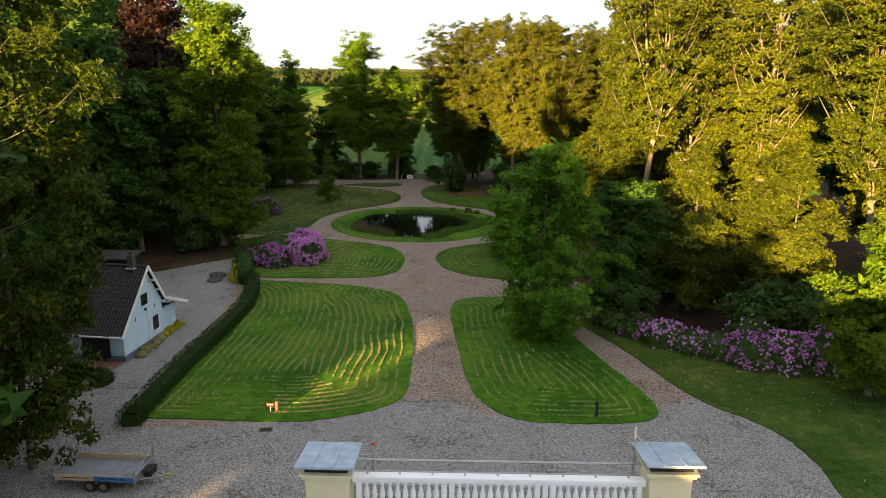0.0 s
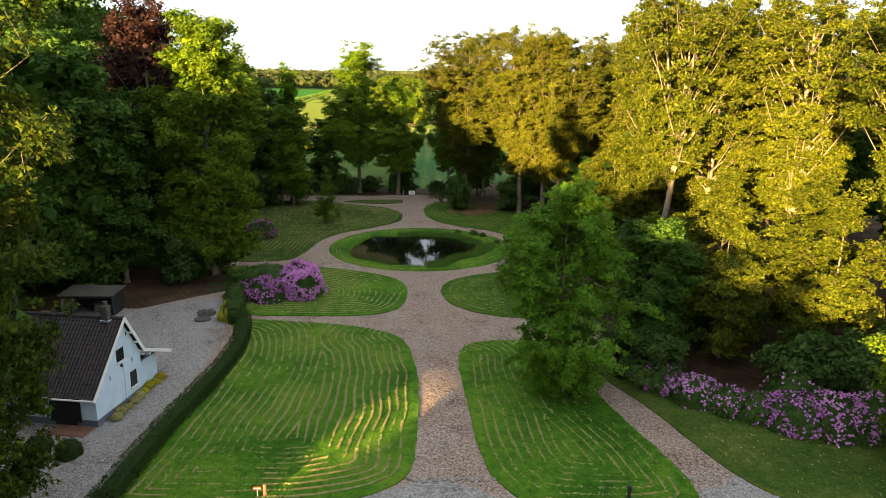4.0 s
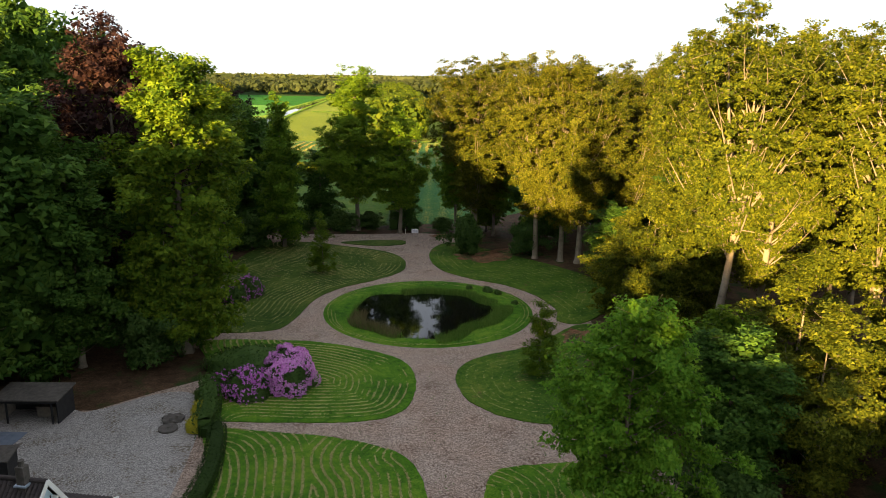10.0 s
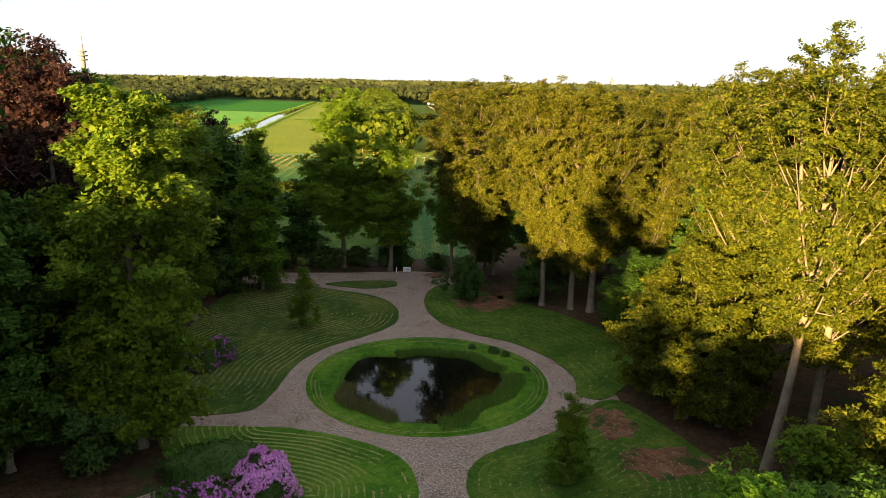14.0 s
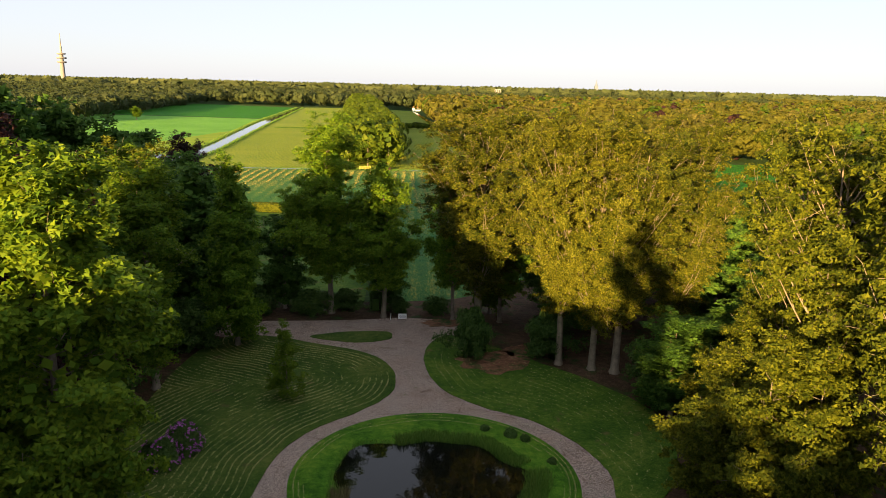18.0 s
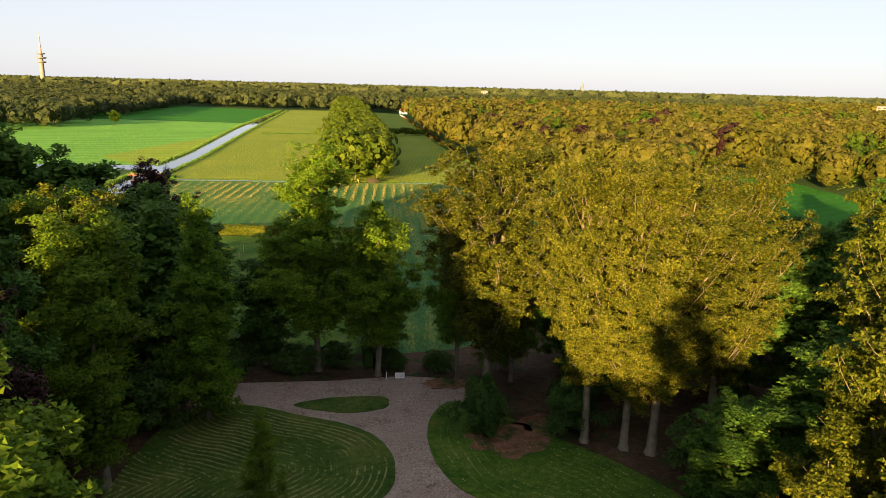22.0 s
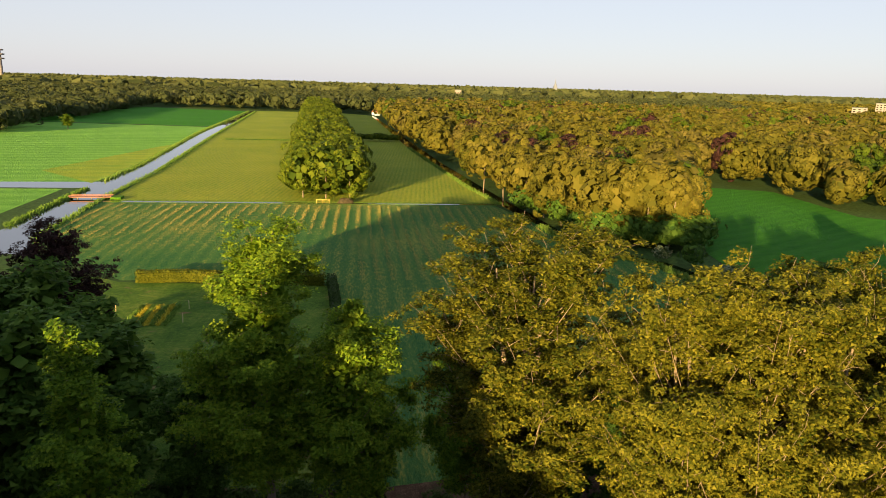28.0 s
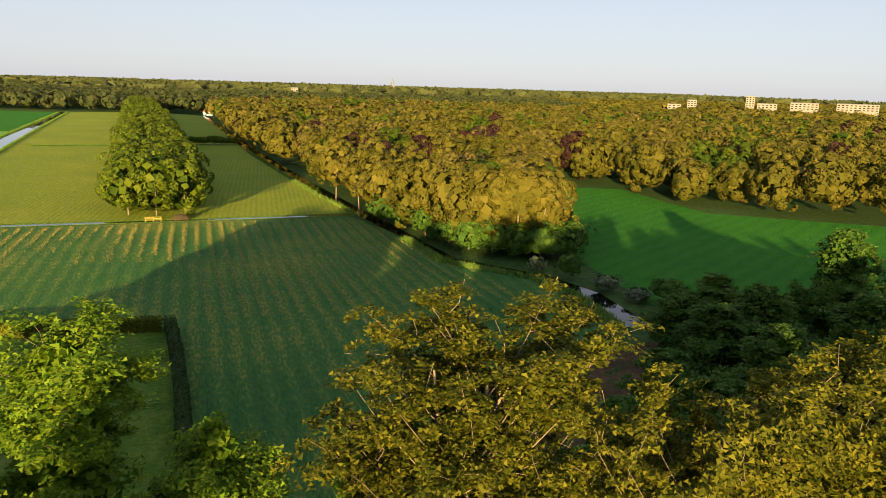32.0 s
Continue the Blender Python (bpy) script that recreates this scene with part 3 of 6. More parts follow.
tagged(mesh_object("pond_bank", verts, faces, M_LAWN, smooth=True), "round green grass bank encircling the pond", "grass bank", kind="structure")
bm = bmesh.new()
water = bm.faces.new([bm.verts.new((*(pond_c + (pond_edge(i * math.tau / 48) - pond_c) * 1.03), 0.045)) for i in range(48)])
tagged(part("pond_water", bm, M_WATER), "still black pond water mirroring trees and sky", "pond", kind="structure")

# straw rows on the bank
bx, by = [], []
for i in range(9000):
    a, k = random.random() * math.tau, (0.12, 0.22, 0.32)[random.randrange(3)] + random.gauss(0, 0.008)
    if noise.noise((math.cos(a) * 3, math.sin(a) * 3, k * 20)) > 0.0 and random.random() < 0.5:
        p = bank_edge(a) * (1 - k) + pond_edge(a) * k
        bx.append(p[0]), by.append(p[1])
n = len(bx)
tagged(kites("clippings", np.c_[bx, by, np.full(n, 0.15)], rng.normal(size=(n, 3)) * 0.3 + (0, 0, 1), rng.uniform(0.04, 0.09, n), M_STRAW, slim=0.4),
       "dry grass clippings in rings on the pond bank", "clippings", kind="stuff")

# ---- fields and water beyond the park ----
def field(name, corners, z, material, label, category="field"):
    return tagged(sheet(name, plan(corners), z, material), label, category, kind="structure")


field("field_mown", [(-66, 212), (-69, 262), (33, 261.5), (38.5, 236), (40, 212), (46.5, 203), (51, 196), (50.4, 176), (47, 164), (20, 140), (1.5, 118), (-6.5, 118), (-7.6, 184), (-30, 187), (-42, 187)], -0.06, M_HAY,
      "mown hayfield with pale rows of cut grass")
field("field_garden", [(-60, 120), (-7.8, 120), (-7.8, 183), (-42, 186), (-60, 200)], -0.055, M_ROUGH, "rough grass garden behind the hedges", "grass")
field("field_sown", [(-68, 265), (-24, 263.5), (-58, 820), (-97, 814), (-81, 490), (-71, 324)], -0.05, M_CROP, "long grass field with fine straight rows")
field("field_row_strip", [(-24, 263.5), (-1, 263.5), (-22, 820), (-58, 820)], -0.045, M_CROP, "grass strip under the row of trees", "grass")
field("field_beside_wood", [(-1, 263.5), (35, 263), (31, 300), (23, 430), (15, 770), (-22, 820)], -0.05, M_CROP, "grass field between tree row and wood")
field("field_left_near", [(-85, 205), (-86, 284), (-400, 278), (-400, 205)], -0.05, M_CROP_BRIGHT, "bright green meadow beside the canal")
field("field_left", [(-82, 294), (-83, 350), (-97, 560), (-260, 585), (-400, 480), (-400, 290)], -0.05, M_CROP_BRIGHT, "bright green mown meadow beyond the canal")
field("field_buttercup", [(-82.5, 296), (-83, 345), (-89, 430), (-93, 415), (-108, 325)], -0.035, M_BUTTER, "yellowish flowering strip along the canal")
field("field_left_far", [(-97, 565), (-104, 800), (-215, 850), (-260, 590)], -0.05, M_MEADOW, "green far meadow before the wood")
field("meadow_in_wood", [(66, 205), (76, 228), (114, 302), (134, 293), (131, 247), (148, 233), (175, 213), (150, 150), (80, 160), (62, 176)], -0.05, M_MEADOW, "shaded green meadow enclosed by woods", "meadow")

# cut hay lying in long rows, thin in places
hay_ring = plan([(-66, 214), (-68, 260), (32, 259.5), (37, 236), (38, 214), (44, 203), (46, 186), (-5, 186), (-6, 222), (-46, 225)])
n = 240000
hx, hy = rng.uniform(-80, 54, n), rng.uniform(223, 312, n)
lane = hx + 0.5 * np.sin(hy * 0.05) - 0.012 * (hy - 260)
near_lane = np.abs(((lane / 3.1) % 1.0) - 0.5) * 3.1
worth = np.array([noise.noise((x * 0.05, y * 0.02, 4.0)) + 0.7 * noise.noise((x * 0.6, y * 0.12, 8.0)) for x, y in zip(hx, hy)])
keep = (near_lane < rng.uniform(0.1, 0.85, n)) & (worth > -0.7 + 0.6 * rng.random(n)) & inside(hx, hy, hay_ring)
hx, hy = hx[keep], hy[keep]
n = len(hx)
tagged(kites("windrows", np.c_[hx, hy, rng.uniform(-0.03, 0.1, n)], rng.normal(size=(n, 3)) * 0.5 + (-0.15, -0.3, 0.85), rng.uniform(0.07, 0.16, n), M_CUT_HAY, slim=0.4), "pale cut hay drying in long rows", "hay", kind="stuff")

canal = plan([(-64, 205), (-67, 217), (-69.8, 266), (-70.5, 322), (-81, 490), (-97.2, 814), (-103.5, 800), (-92.5, 500), (-81, 348), (-80.2, 300), (-79.6, 284), (-77.5, 230), (-75.5, 205)])
tagged(sheet("canal_water", canal, -0.04, M_CANAL), "straight still canal reflecting the pale sky", "canal", kind="structure")
tagged(sheet("side_canal_water", plan([(-79, 286), (-79, 299), (-160, 293), (-400, 287), (-400, 279), (-160, 284)]), -0.038, M_CANAL), "narrow side canal joining the main one", "canal", kind="structure")
tagged(sheet("ditch_water", plan([(-69, 262.2), (33.5, 261.6), (33.5, 263.2), (-69, 264.4)]), -0.04, M_CANAL), "narrow straight ditch between two fields", "ditch", kind="structure")
creek = plan([(56, 168), (57.5, 184), (54.5, 196), (48.5, 204.5), (43, 212.5), (41.5, 228), (40.5, 246), (38, 270), (35, 314), (31.5, 370), (27, 491), (16.5, 771), (14.5, 771), (23.3, 430), (31, 297), (35, 262), (38.6, 232), (39.6, 210),
              (45.5, 203), (51, 195.5), (53, 184), (51, 168)])
tagged(sheet("creek_water", creek, -0.03, M_WATER), "dark winding creek along the wood's edge", "creek", kind="structure")


# ---- trees ----
def crown_points(shape, h, r, base, count, seed):
    """Ends of the main limbs, on and under the crown's outside: shape says how wide it is at each height from 0 to 1."""
    g = np.random.default_rng(seed)
    pts = []
    lobes = [(g.uniform(0, math.tau), g.uniform(0.1, 1.0), g.uniform(0.12, 0.42)) for _ in range(16)]
    while len(pts) < count:
        k, a = g.random(), g.uniform(0, math.tau)
        w = shape(k)
        if g.random() > w + 0.15:
            continue
        bulge = 1.0
        for la, lk, ls in lobes:
            da = abs((a - la + math.pi) % math.tau - math.pi)
            bulge += ls * math.exp(-(da / 0.55) ** 2 - ((k - lk) / 0.13) ** 2) - 0.012
        d = r * w * bulge * (0.42 + 0.5 * g.random() ** 0.6)
        pts.append((d * math.cos(a), d * math.sin(a), base + k * (h - base) + g.normal() * 0.25))
    return np.array(pts)


DOME = lambda k: max(0.05, math.sin(math.pi * min(1.0, 0.16 + 0.84 * k)) ** 0.6)
TALL = lambda k: (0.45 + 0.55 * min(1, k / 0.45)) * max(0.1, 1 - max(0, (k - 0.62) / 0.42) ** 2) ** 0.5
COLUMN = lambda k: (0.75 + 0.25 * min(1, k / 0.2)) * max(0.08, 1 - max(0, (k - 0.55) / 0.48) ** 2) ** 0.5
CONE = lambda k: max(0.06, (1 - k) ** 0.75)
FAN = lambda k: (0.25 + 0.75 * min(1, k / 0.7)) * max(0.2, 1 - max(0, (k - 0.8) / 0.25) ** 2) ** 0.5


def make_tree(name, h, r, base, shape, leaves, bark, label, category, clusters=150, per=80, leaf=0.2, spread=1.0, flat=0.5, seed=1, lean=(0, 0), trunk_r=0.38, fork=0.0, limbs=36, rise=1.0, stout=0.24, core=0.0):
    """A tree grown limb by limb: limbs from the trunk, branches from the limbs, flat leafy sprays along the branches."""
    tree = empty(name, Matrix(), label, category)
    g = np.random.default_rng(seed)
    ends = crown_points(shape, h, r, base, limbs, seed)
    ends[:, 0] += lean[0] * ends[:, 2] / h
    ends[:, 1] += lean[1] * ends[:, 2] / h
    top = h * 0.88
    bend = g.normal(size=2) * 0.25

    def axis(z):
        k = z / h
        return Vector((lean[0] * k + bend[0] * math.sin(k * 3), lean[1] * k + bend[1] * math.sin(k * 3 + 1), z))

    paths = [[(axis(0), trunk_r * 1.45), (axis(0.5), trunk_r * 1.08)] + [(axis(top * i / 9), trunk_r * (1 - 0.88 * (i / 9) ** 1.1)) for i in range(1, 10)]]
    if fork:
        zf = h * fork
        for s in (-1, 1):
            d = Vector((s * 1.6, g.normal() * 0.8, 0))
            paths.append([(axis(zf) + d * (i / 7) ** 0.8 + Vector((0, 0, (h * 0.9 - zf) * i / 7)), trunk_r * 0.72 * (1 - 0.85 * i / 7)) for i in range(8)])
    each = max(2, round(clusters / limbs / 4))
    sprays = max(1, round(clusters / limbs / each))
    cen, nrm = [], []
    for e in ends:
        c = Vector(e)
        reach = math.hypot(c.x - lean[0] * c.z / h, c.y - lean[1] * c.z / h)
        zb = max(base * 0.6, min(top * 0.95, c.z - rise * reach - 0.6))
        a = axis(zb)
        rr = trunk_r * stout * (1 - 0.55 * zb / h)
        mid = a.lerp(c, 0.5) + Vector((0, 0, -0.12 * reach)) + Vector(g.normal(size=3)) * 0.3
        bow = [a.lerp(mid, t).lerp(mid.lerp(c, t), t) for t in (0, 0.2, 0.4, 0.6, 0.8, 1.0)]
        paths.append([(p, rr * (1 - 0.85 * k / 5)) for k, p in enumerate(bow)])
        way = (c - a).normalized()
        for b in range(each):
            t = g.uniform(0.3, 1.0) if b else 1.0
            k = min(4, int(t * 5))
            p = bow[k].lerp(bow[k + 1], t * 5 - k)
            d = (way * 0.55 + Vector(g.normal(size=3)) * 0.62 + Vector((0, 0, 0.12 * rise))).normalized()
            length = r * g.uniform(0.2, 0.42) * (1.15 - 0.35 * t)
            tip = p + d * length
            br = rr * (1 - 0.85 * t) * 0.55 + 0.012
            kink = p.lerp(tip, 0.5) + Vector(g.normal(size=3)) * 0.08 * length
            paths.append([(p, br), (kink, br * 0.6), (tip, 0.008)])
            up = Vector((d.x * 0.5, d.y * 0.5, 1.0))
            for q in range(sprays):
                f = (q + 0.6) / sprays
                side = Vector(g.normal(size=3)) * spread * 0.55
                side.z *= 0.5
                cen.append(p.lerp(tip, f) + side)
                nrm.append(up + Vector(g.normal(size=3)) * 0.3)
    tubes("trunk", paths, bark, tree, 5)
    if core:
        m = 1700
        k = g.uniform(0.04, 0.95, m)
        q = np.array([shape(x) for x in k]) * r * core * g.random(m) ** 0.4
        a = g.uniform(0, math.tau, m)
        z = base + k * (h - base)
        kites("inner_foliage", np.c_[q * np.cos(a) + lean[0] * z / h, q * np.sin(a) + lean[1] * z / h, z], g.normal(size=(m, 3)) + (0, 0, 0.3), g.uniform(0.7, 1.3, m) * max(0.32, leaf * 1.8), leaves, tree, 0.8)
    if per == 0:
        return tree
    cen, nrm = np.array([c[:] for c in cen]), np.array([v[:] for v in nrm])
    nrm /= np.linalg.norm(nrm, axis=1, keepdims=True)
    n = len(cen) * per
    idx = np.repeat(np.arange(len(cen)), per)
    off = g.normal(size=(n, 3))
    off /= np.linalg.norm(off, axis=1, keepdims=True)
    off *= g.random((n, 1)) ** 0.5 * (g.uniform(0.6, 1.25, len(cen)) * spread)[idx][:, None]
    high = np.sum(off * nrm[idx], axis=1, keepdims=True)
    off -= nrm[idx] * high * (1 - flat)
    pos = cen[idx] + off
    out = pos - np.array((lean[0] * 0.5, lean[1] * 0.5, base + (h - base) * 0.4))
    out /= np.linalg.norm(out, axis=1, keepdims=True) + 1e-6
    nz = nrm[idx] * 0.55 + out * 0.55 + g.normal(size=(n, 3)) * 0.55
    kites("crown", pos, nz, g.uniform(0.6, 1.3, n) * leaf, leaves, tree, 0.85, pointed=True)
    return tree


def stand(proto, x, y, height=1.0, width=1.0, turn=None):
    """A copy of a tree at a plan place."""
    turn = random.uniform(0, 360) if turn is None else turn
    return copy_thing(proto, pose(x * U, y * U, -0.02, 0, 0, turn) @ Matrix.Diagonal((width, width, height, 1)))


P = {}
P["beech_a"] = make_tree("beech_tree", 29, 7.0, 10.5, FAN, M_BEECH, M_BARK_PALE, "tall old beech with pale trunk, sunlit yellow-green crown", "tree", 1500, 48, 0.142, 0.66, 0.4, 11, trunk_r=0.45, fork=0.35, limbs=60, rise=1.5, stout=0.28)
P["beech_b"] = make_tree("beech_tree", 29, 6.2, 7.0, TALL, M_BEECH, M_BARK_PALE, "tall beech with layered branches and sunlit crown", "tree", 1500, 48, 0.142, 0.66, 0.4, 12, lean=(1.2, 0.5), trunk_r=0.42, limbs=60, rise=1.2, stout=0.22)
P["beech_c"] = make_tree("beech_tree", 29, 6.6, 12.0, FAN, M_BEECH, M_BARK_PALE, "tall beech with forked pale trunk and wide sunlit crown", "tree", 1500, 48, 0.142, 0.66, 0.4, 13, lean=(2.6, 0.2), trunk_r=0.42, fork=0.42, limbs=60, rise=1.5, stout=0.3)
P["gold_a"] = make_tree("beech_tree", 29, 7.0, 7.0, FAN, M_BEECH_GOLD, M_BARK_PALE, "tall old beech with fan of branches, golden evening crown", "tree", 2300, 72, 0.114, 0.64, 0.42, 11, trunk_r=0.45, fork=0.35, limbs=100, rise=1.55, stout=0.17)
P["gold_b"] = make_tree("beech_tree", 29, 6.6, 7.5, FAN, M_BEECH_GOLD, M_BARK_PALE, "tall beech with forked trunk and golden evening crown", "tree", 2200, 68, 0.116, 0.64, 0.42, 15, lean=(1.5, 0.3), trunk_r=0.42, fork=0.42, limbs=100, rise=1.55, stout=0.17)
P["oak_a"] = make_tree("oak_tree", 27, 5.0, 4.5, TALL, M_OAK, M_BARK, "tall dark green oak with ivy-clad trunk", "tree", 900, 56, 0.14, 0.78, 0.5, 21, trunk_r=0.36, limbs=48, rise=0.8, core=0.5)
P["oak_b"] = make_tree("oak_tree", 22, 4.4, 5.0, DOME, M_OAK_LIGHTER, M_BARK, "dark green oak with uneven open crown", "tree", 760, 66, 0.14, 0.78, 0.5, 22, trunk_r=0.32, limbs=44, rise=0.8, core=0.35)
P["oak_lit"] = make_tree("oak_tree", 27, 5.0, 7.0, DOME, M_OAK_LIGHTER, M_BARK, "tall oak with bare lower trunk, sunlight put into yellow-green leaves", "tree", 1200, 80, 0.128, 0.78, 0.5, 35, trunk_r=0.34, limbs=52, rise=0.8, core=0.35)
P["column"] = make_tree("oak_tree", 28, 5.2, 1.6, COLUMN, M_OAK, M_BARK, "broad columnar oak leafy down to the ground", "tree", 1350, 52, 0.19, 0.8, 0.6, 23, trunk_r=0.42, limbs=90, rise=0.5, stout=0.18, core=0.62)
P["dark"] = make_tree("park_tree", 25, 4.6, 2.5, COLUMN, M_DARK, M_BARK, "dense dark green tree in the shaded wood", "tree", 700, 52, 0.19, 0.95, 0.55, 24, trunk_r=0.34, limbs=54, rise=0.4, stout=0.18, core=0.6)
P["copper"] = make_tree("copper_beech", 30, 8.5, 4.0, DOME, M_COPPER, M_BARK, "large copper beech with dark purple foliage", "tree", 1150, 56, 0.19, 1.0, 0.5, 31, trunk_r=0.5, limbs=70, rise=0.9, core=0.62)
P["cone"] = make_tree("alder_tree", 24, 4.6, 1.5, CONE, M_OAK_LIGHTER, M_BARK, "narrow conical green tree by the back lawn", "tree", 640, 56, 0.15, 0.75, 0.55, 32, trunk_r=0.3, limbs=56, rise=0.3, stout=0.16, core=0.5)
P["maple"] = make_tree("maple_tree", 14.6, 5.0, 0.7, DOME, M_MAPLE, M_BARK, "full round green tree with branches to the lawn", "tree", 1300, 52, 0.125, 0.62, 0.38, 41, trunk_r=0.24, limbs=90, rise=0.7, stout=0.2, core=0.0)
P["young"] = make_tree("young_tree", 7.8, 2.0, 0.5, CONE, M_OAK, M_BARK, "slender young tree planted in the lawn", "tree", 280, 60, 0.07, 0.4, 0.6, 42, trunk_r=0.06, limbs=40, rise=0.4)
P["under"] = make_tree("understorey_tree", 13, 4.2, 1.5, DOME, M_OAK, M_BARK, "low spreading beech with layered green sprays", "tree", 640, 52, 0.13, 0.7, 0.25, 43, trunk_r=0.2, limbs=40, rise=0.5, stout=0.2, core=0.4)
P["under_lit"] = make_tree("understorey_tree", 13, 4.2, 1.5, DOME, M_BEECH, M_BARK, "low spreading beech with layered yellow-green sprays", "tree", 720, 52, 0.125, 0.65, 0.25, 45, trunk_r=0.2, limbs=44, rise=0.5, stout=0.2)
P["bush"] = make_tree("shrub", 5.0, 3.2, 0.2, DOME, M_SHRUB, M_BARK, "dense dark green shrub at the wood's edge", "shrub", 150, 80, 0.13, 0.70, 0.6, 44, trunk_r=0.08, limbs=24, rise=0.8, core=0.6)
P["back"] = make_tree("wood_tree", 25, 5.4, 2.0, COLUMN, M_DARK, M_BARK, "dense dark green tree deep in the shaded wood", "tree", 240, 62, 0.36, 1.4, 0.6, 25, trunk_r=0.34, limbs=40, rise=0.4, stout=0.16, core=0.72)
# side and deep: leaf colour kept dark in place of the wood's shade
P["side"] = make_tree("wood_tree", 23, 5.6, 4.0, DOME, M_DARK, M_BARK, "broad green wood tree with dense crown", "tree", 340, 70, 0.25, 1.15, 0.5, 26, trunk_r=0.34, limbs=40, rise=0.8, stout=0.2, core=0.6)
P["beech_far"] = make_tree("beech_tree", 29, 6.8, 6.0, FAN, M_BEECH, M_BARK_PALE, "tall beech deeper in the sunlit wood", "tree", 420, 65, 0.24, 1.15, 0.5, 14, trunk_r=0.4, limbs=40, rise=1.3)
# added to cast shade, placed mostly outside the view
P["shade"] = make_tree("wood_tree", 26, 6.0, 1.5, COLUMN, M_DARK, M_BARK, "dense dark green tree added mostly out of view to shade the park", "tree", 180, 34, 0.62, 1.6, 0.6, 29, trunk_r=0.34, limbs=40, rise=0.4, stout=0.16, core=0.78)
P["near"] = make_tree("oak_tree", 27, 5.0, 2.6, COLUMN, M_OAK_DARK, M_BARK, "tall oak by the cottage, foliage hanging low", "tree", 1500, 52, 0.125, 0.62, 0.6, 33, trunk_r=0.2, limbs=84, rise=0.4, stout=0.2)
P["deep"] = make_tree("wood_tree", 23, 5.6, 3.0, DOME, M_DARK, M_BARK, "broad wood tree with shade put into its dark green leaves", "tree", 480, 46, 0.24, 0.95, 0.5, 34, trunk_r=0.34, limbs=44, rise=0.7, core=0.6)
# added out of view: its crown cuts the sunbeam on the lawn short
P["high"] = make_tree("wood_tree", 30, 4.6, 15.2, DOME, M_DARK, M_BARK, "unseen tree with a high dense crown added to block the sun", "tree", 200, 40, 0.4, 1.3, 0.6, 36, trunk_r=0.3, limbs=40, rise=0.5, core=0.75)
P["bare"] = make_tree("dead_tree", 22, 3.0, 9.0, DOME, M_DARK, M_BARK_PALE, "leafless dead tree with bare pale branches", "tree", 40, 0, 0.2, 1.0, 0.5, 27, trunk_r=0.26, limbs=14, rise=1.0)
P["sparse"] = make_tree("ash_tree", 25, 4.8, 9.0, FAN, M_BEECH, M_BARK_PALE, "thinly leaved ash with visible branches", "tree", 75, 90, 0.16, 0.90, 0.5, 28, trunk_r=0.27, limbs=24, rise=1.2)
# kind, plan x, y, height factor, width factor, turn
TREES = [
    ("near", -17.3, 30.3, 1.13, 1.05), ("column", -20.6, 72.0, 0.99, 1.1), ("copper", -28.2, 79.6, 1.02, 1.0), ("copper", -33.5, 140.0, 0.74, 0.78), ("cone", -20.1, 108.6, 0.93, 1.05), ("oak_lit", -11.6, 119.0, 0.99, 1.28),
    ("oak_b", -5.6, 117.6, 1.0, 1.15), ("oak_b", 2.6, 117.0, 1.0, 0.9), ("oak_a", -25.0, 98.0, 0.88, 1.1), ("dark", -27.0, 88.0, 0.95, 1.0), ("oak_a", -30.0, 104.0, 0.9, 1.0), ("gold_b", 11.7, 103.2, 0.97, 1.0, 170),
    ("gold_a", 14.5, 101.8, 0.96, 0.95), ("gold_b", 16.5, 101.3, 0.95, 1.15, 20), ("gold_a", 23.6, 105.0, 0.97, 1.0), ("gold_a", 5.0, 112.0, 0.985, 1.32, 40), ("beech_c", 18.6, 67.1, 1.07, 1.05, 0), ("beech_b", 25.1, 72.4, 1.05, 1.05, 0),
    ("beech_a", 23.0, 80.0, 1.02, 1.05), ("beech_a", 29.0, 64.0, 1.05, 1.1),
]
TREES += [
    # dark trees at y 92-93 replace brighter ones, giving shade by leaf colour
    ("beech_far", 33.0, 76.0, 1.05, 1.1), ("beech_far", 35.0, 56.0, 1.05, 1.1), ("beech_far", 41.0, 66.0, 1.05, 1.1), ("beech_b", 24.5, 86.0, 1.0, 0.85), ("dark", 21.5, 93.0, 0.4, 0.9), ("beech_far", 40.0, 84.0, 1.0, 1.1),
    ("beech_far", 46.0, 52.0, 1.0, 1.1), ("beech_c", 30.0, 48.0, 0.98, 1.0), ("maple", 7.4, 46.5, 1.0, 1.0), ("dark", 13.9, 51.3, 0.46, 0.75), ("under_lit", 19.0, 52.0, 0.9, 1.0), ("under_lit", 24.5, 49.0, 1.0, 1.1),
    ("under", 16.0, 57.0, 0.8, 0.9), ("under_lit", 22.0, 60.0, 1.0, 1.1), ("under_lit", 17.5, 76.0, 1.1, 1.1), ("under_lit", 19.5, 84.0, 1.0, 1.0), ("under_lit", 27.0, 57.0, 1.0, 1.2), ("dark", 18.5, 92.0, 0.42, 0.8),
    ("under", 23.7, 37.5, 0.9, 0.95), ("bush", 3.6, 105.2, 1.25, 0.8),
]
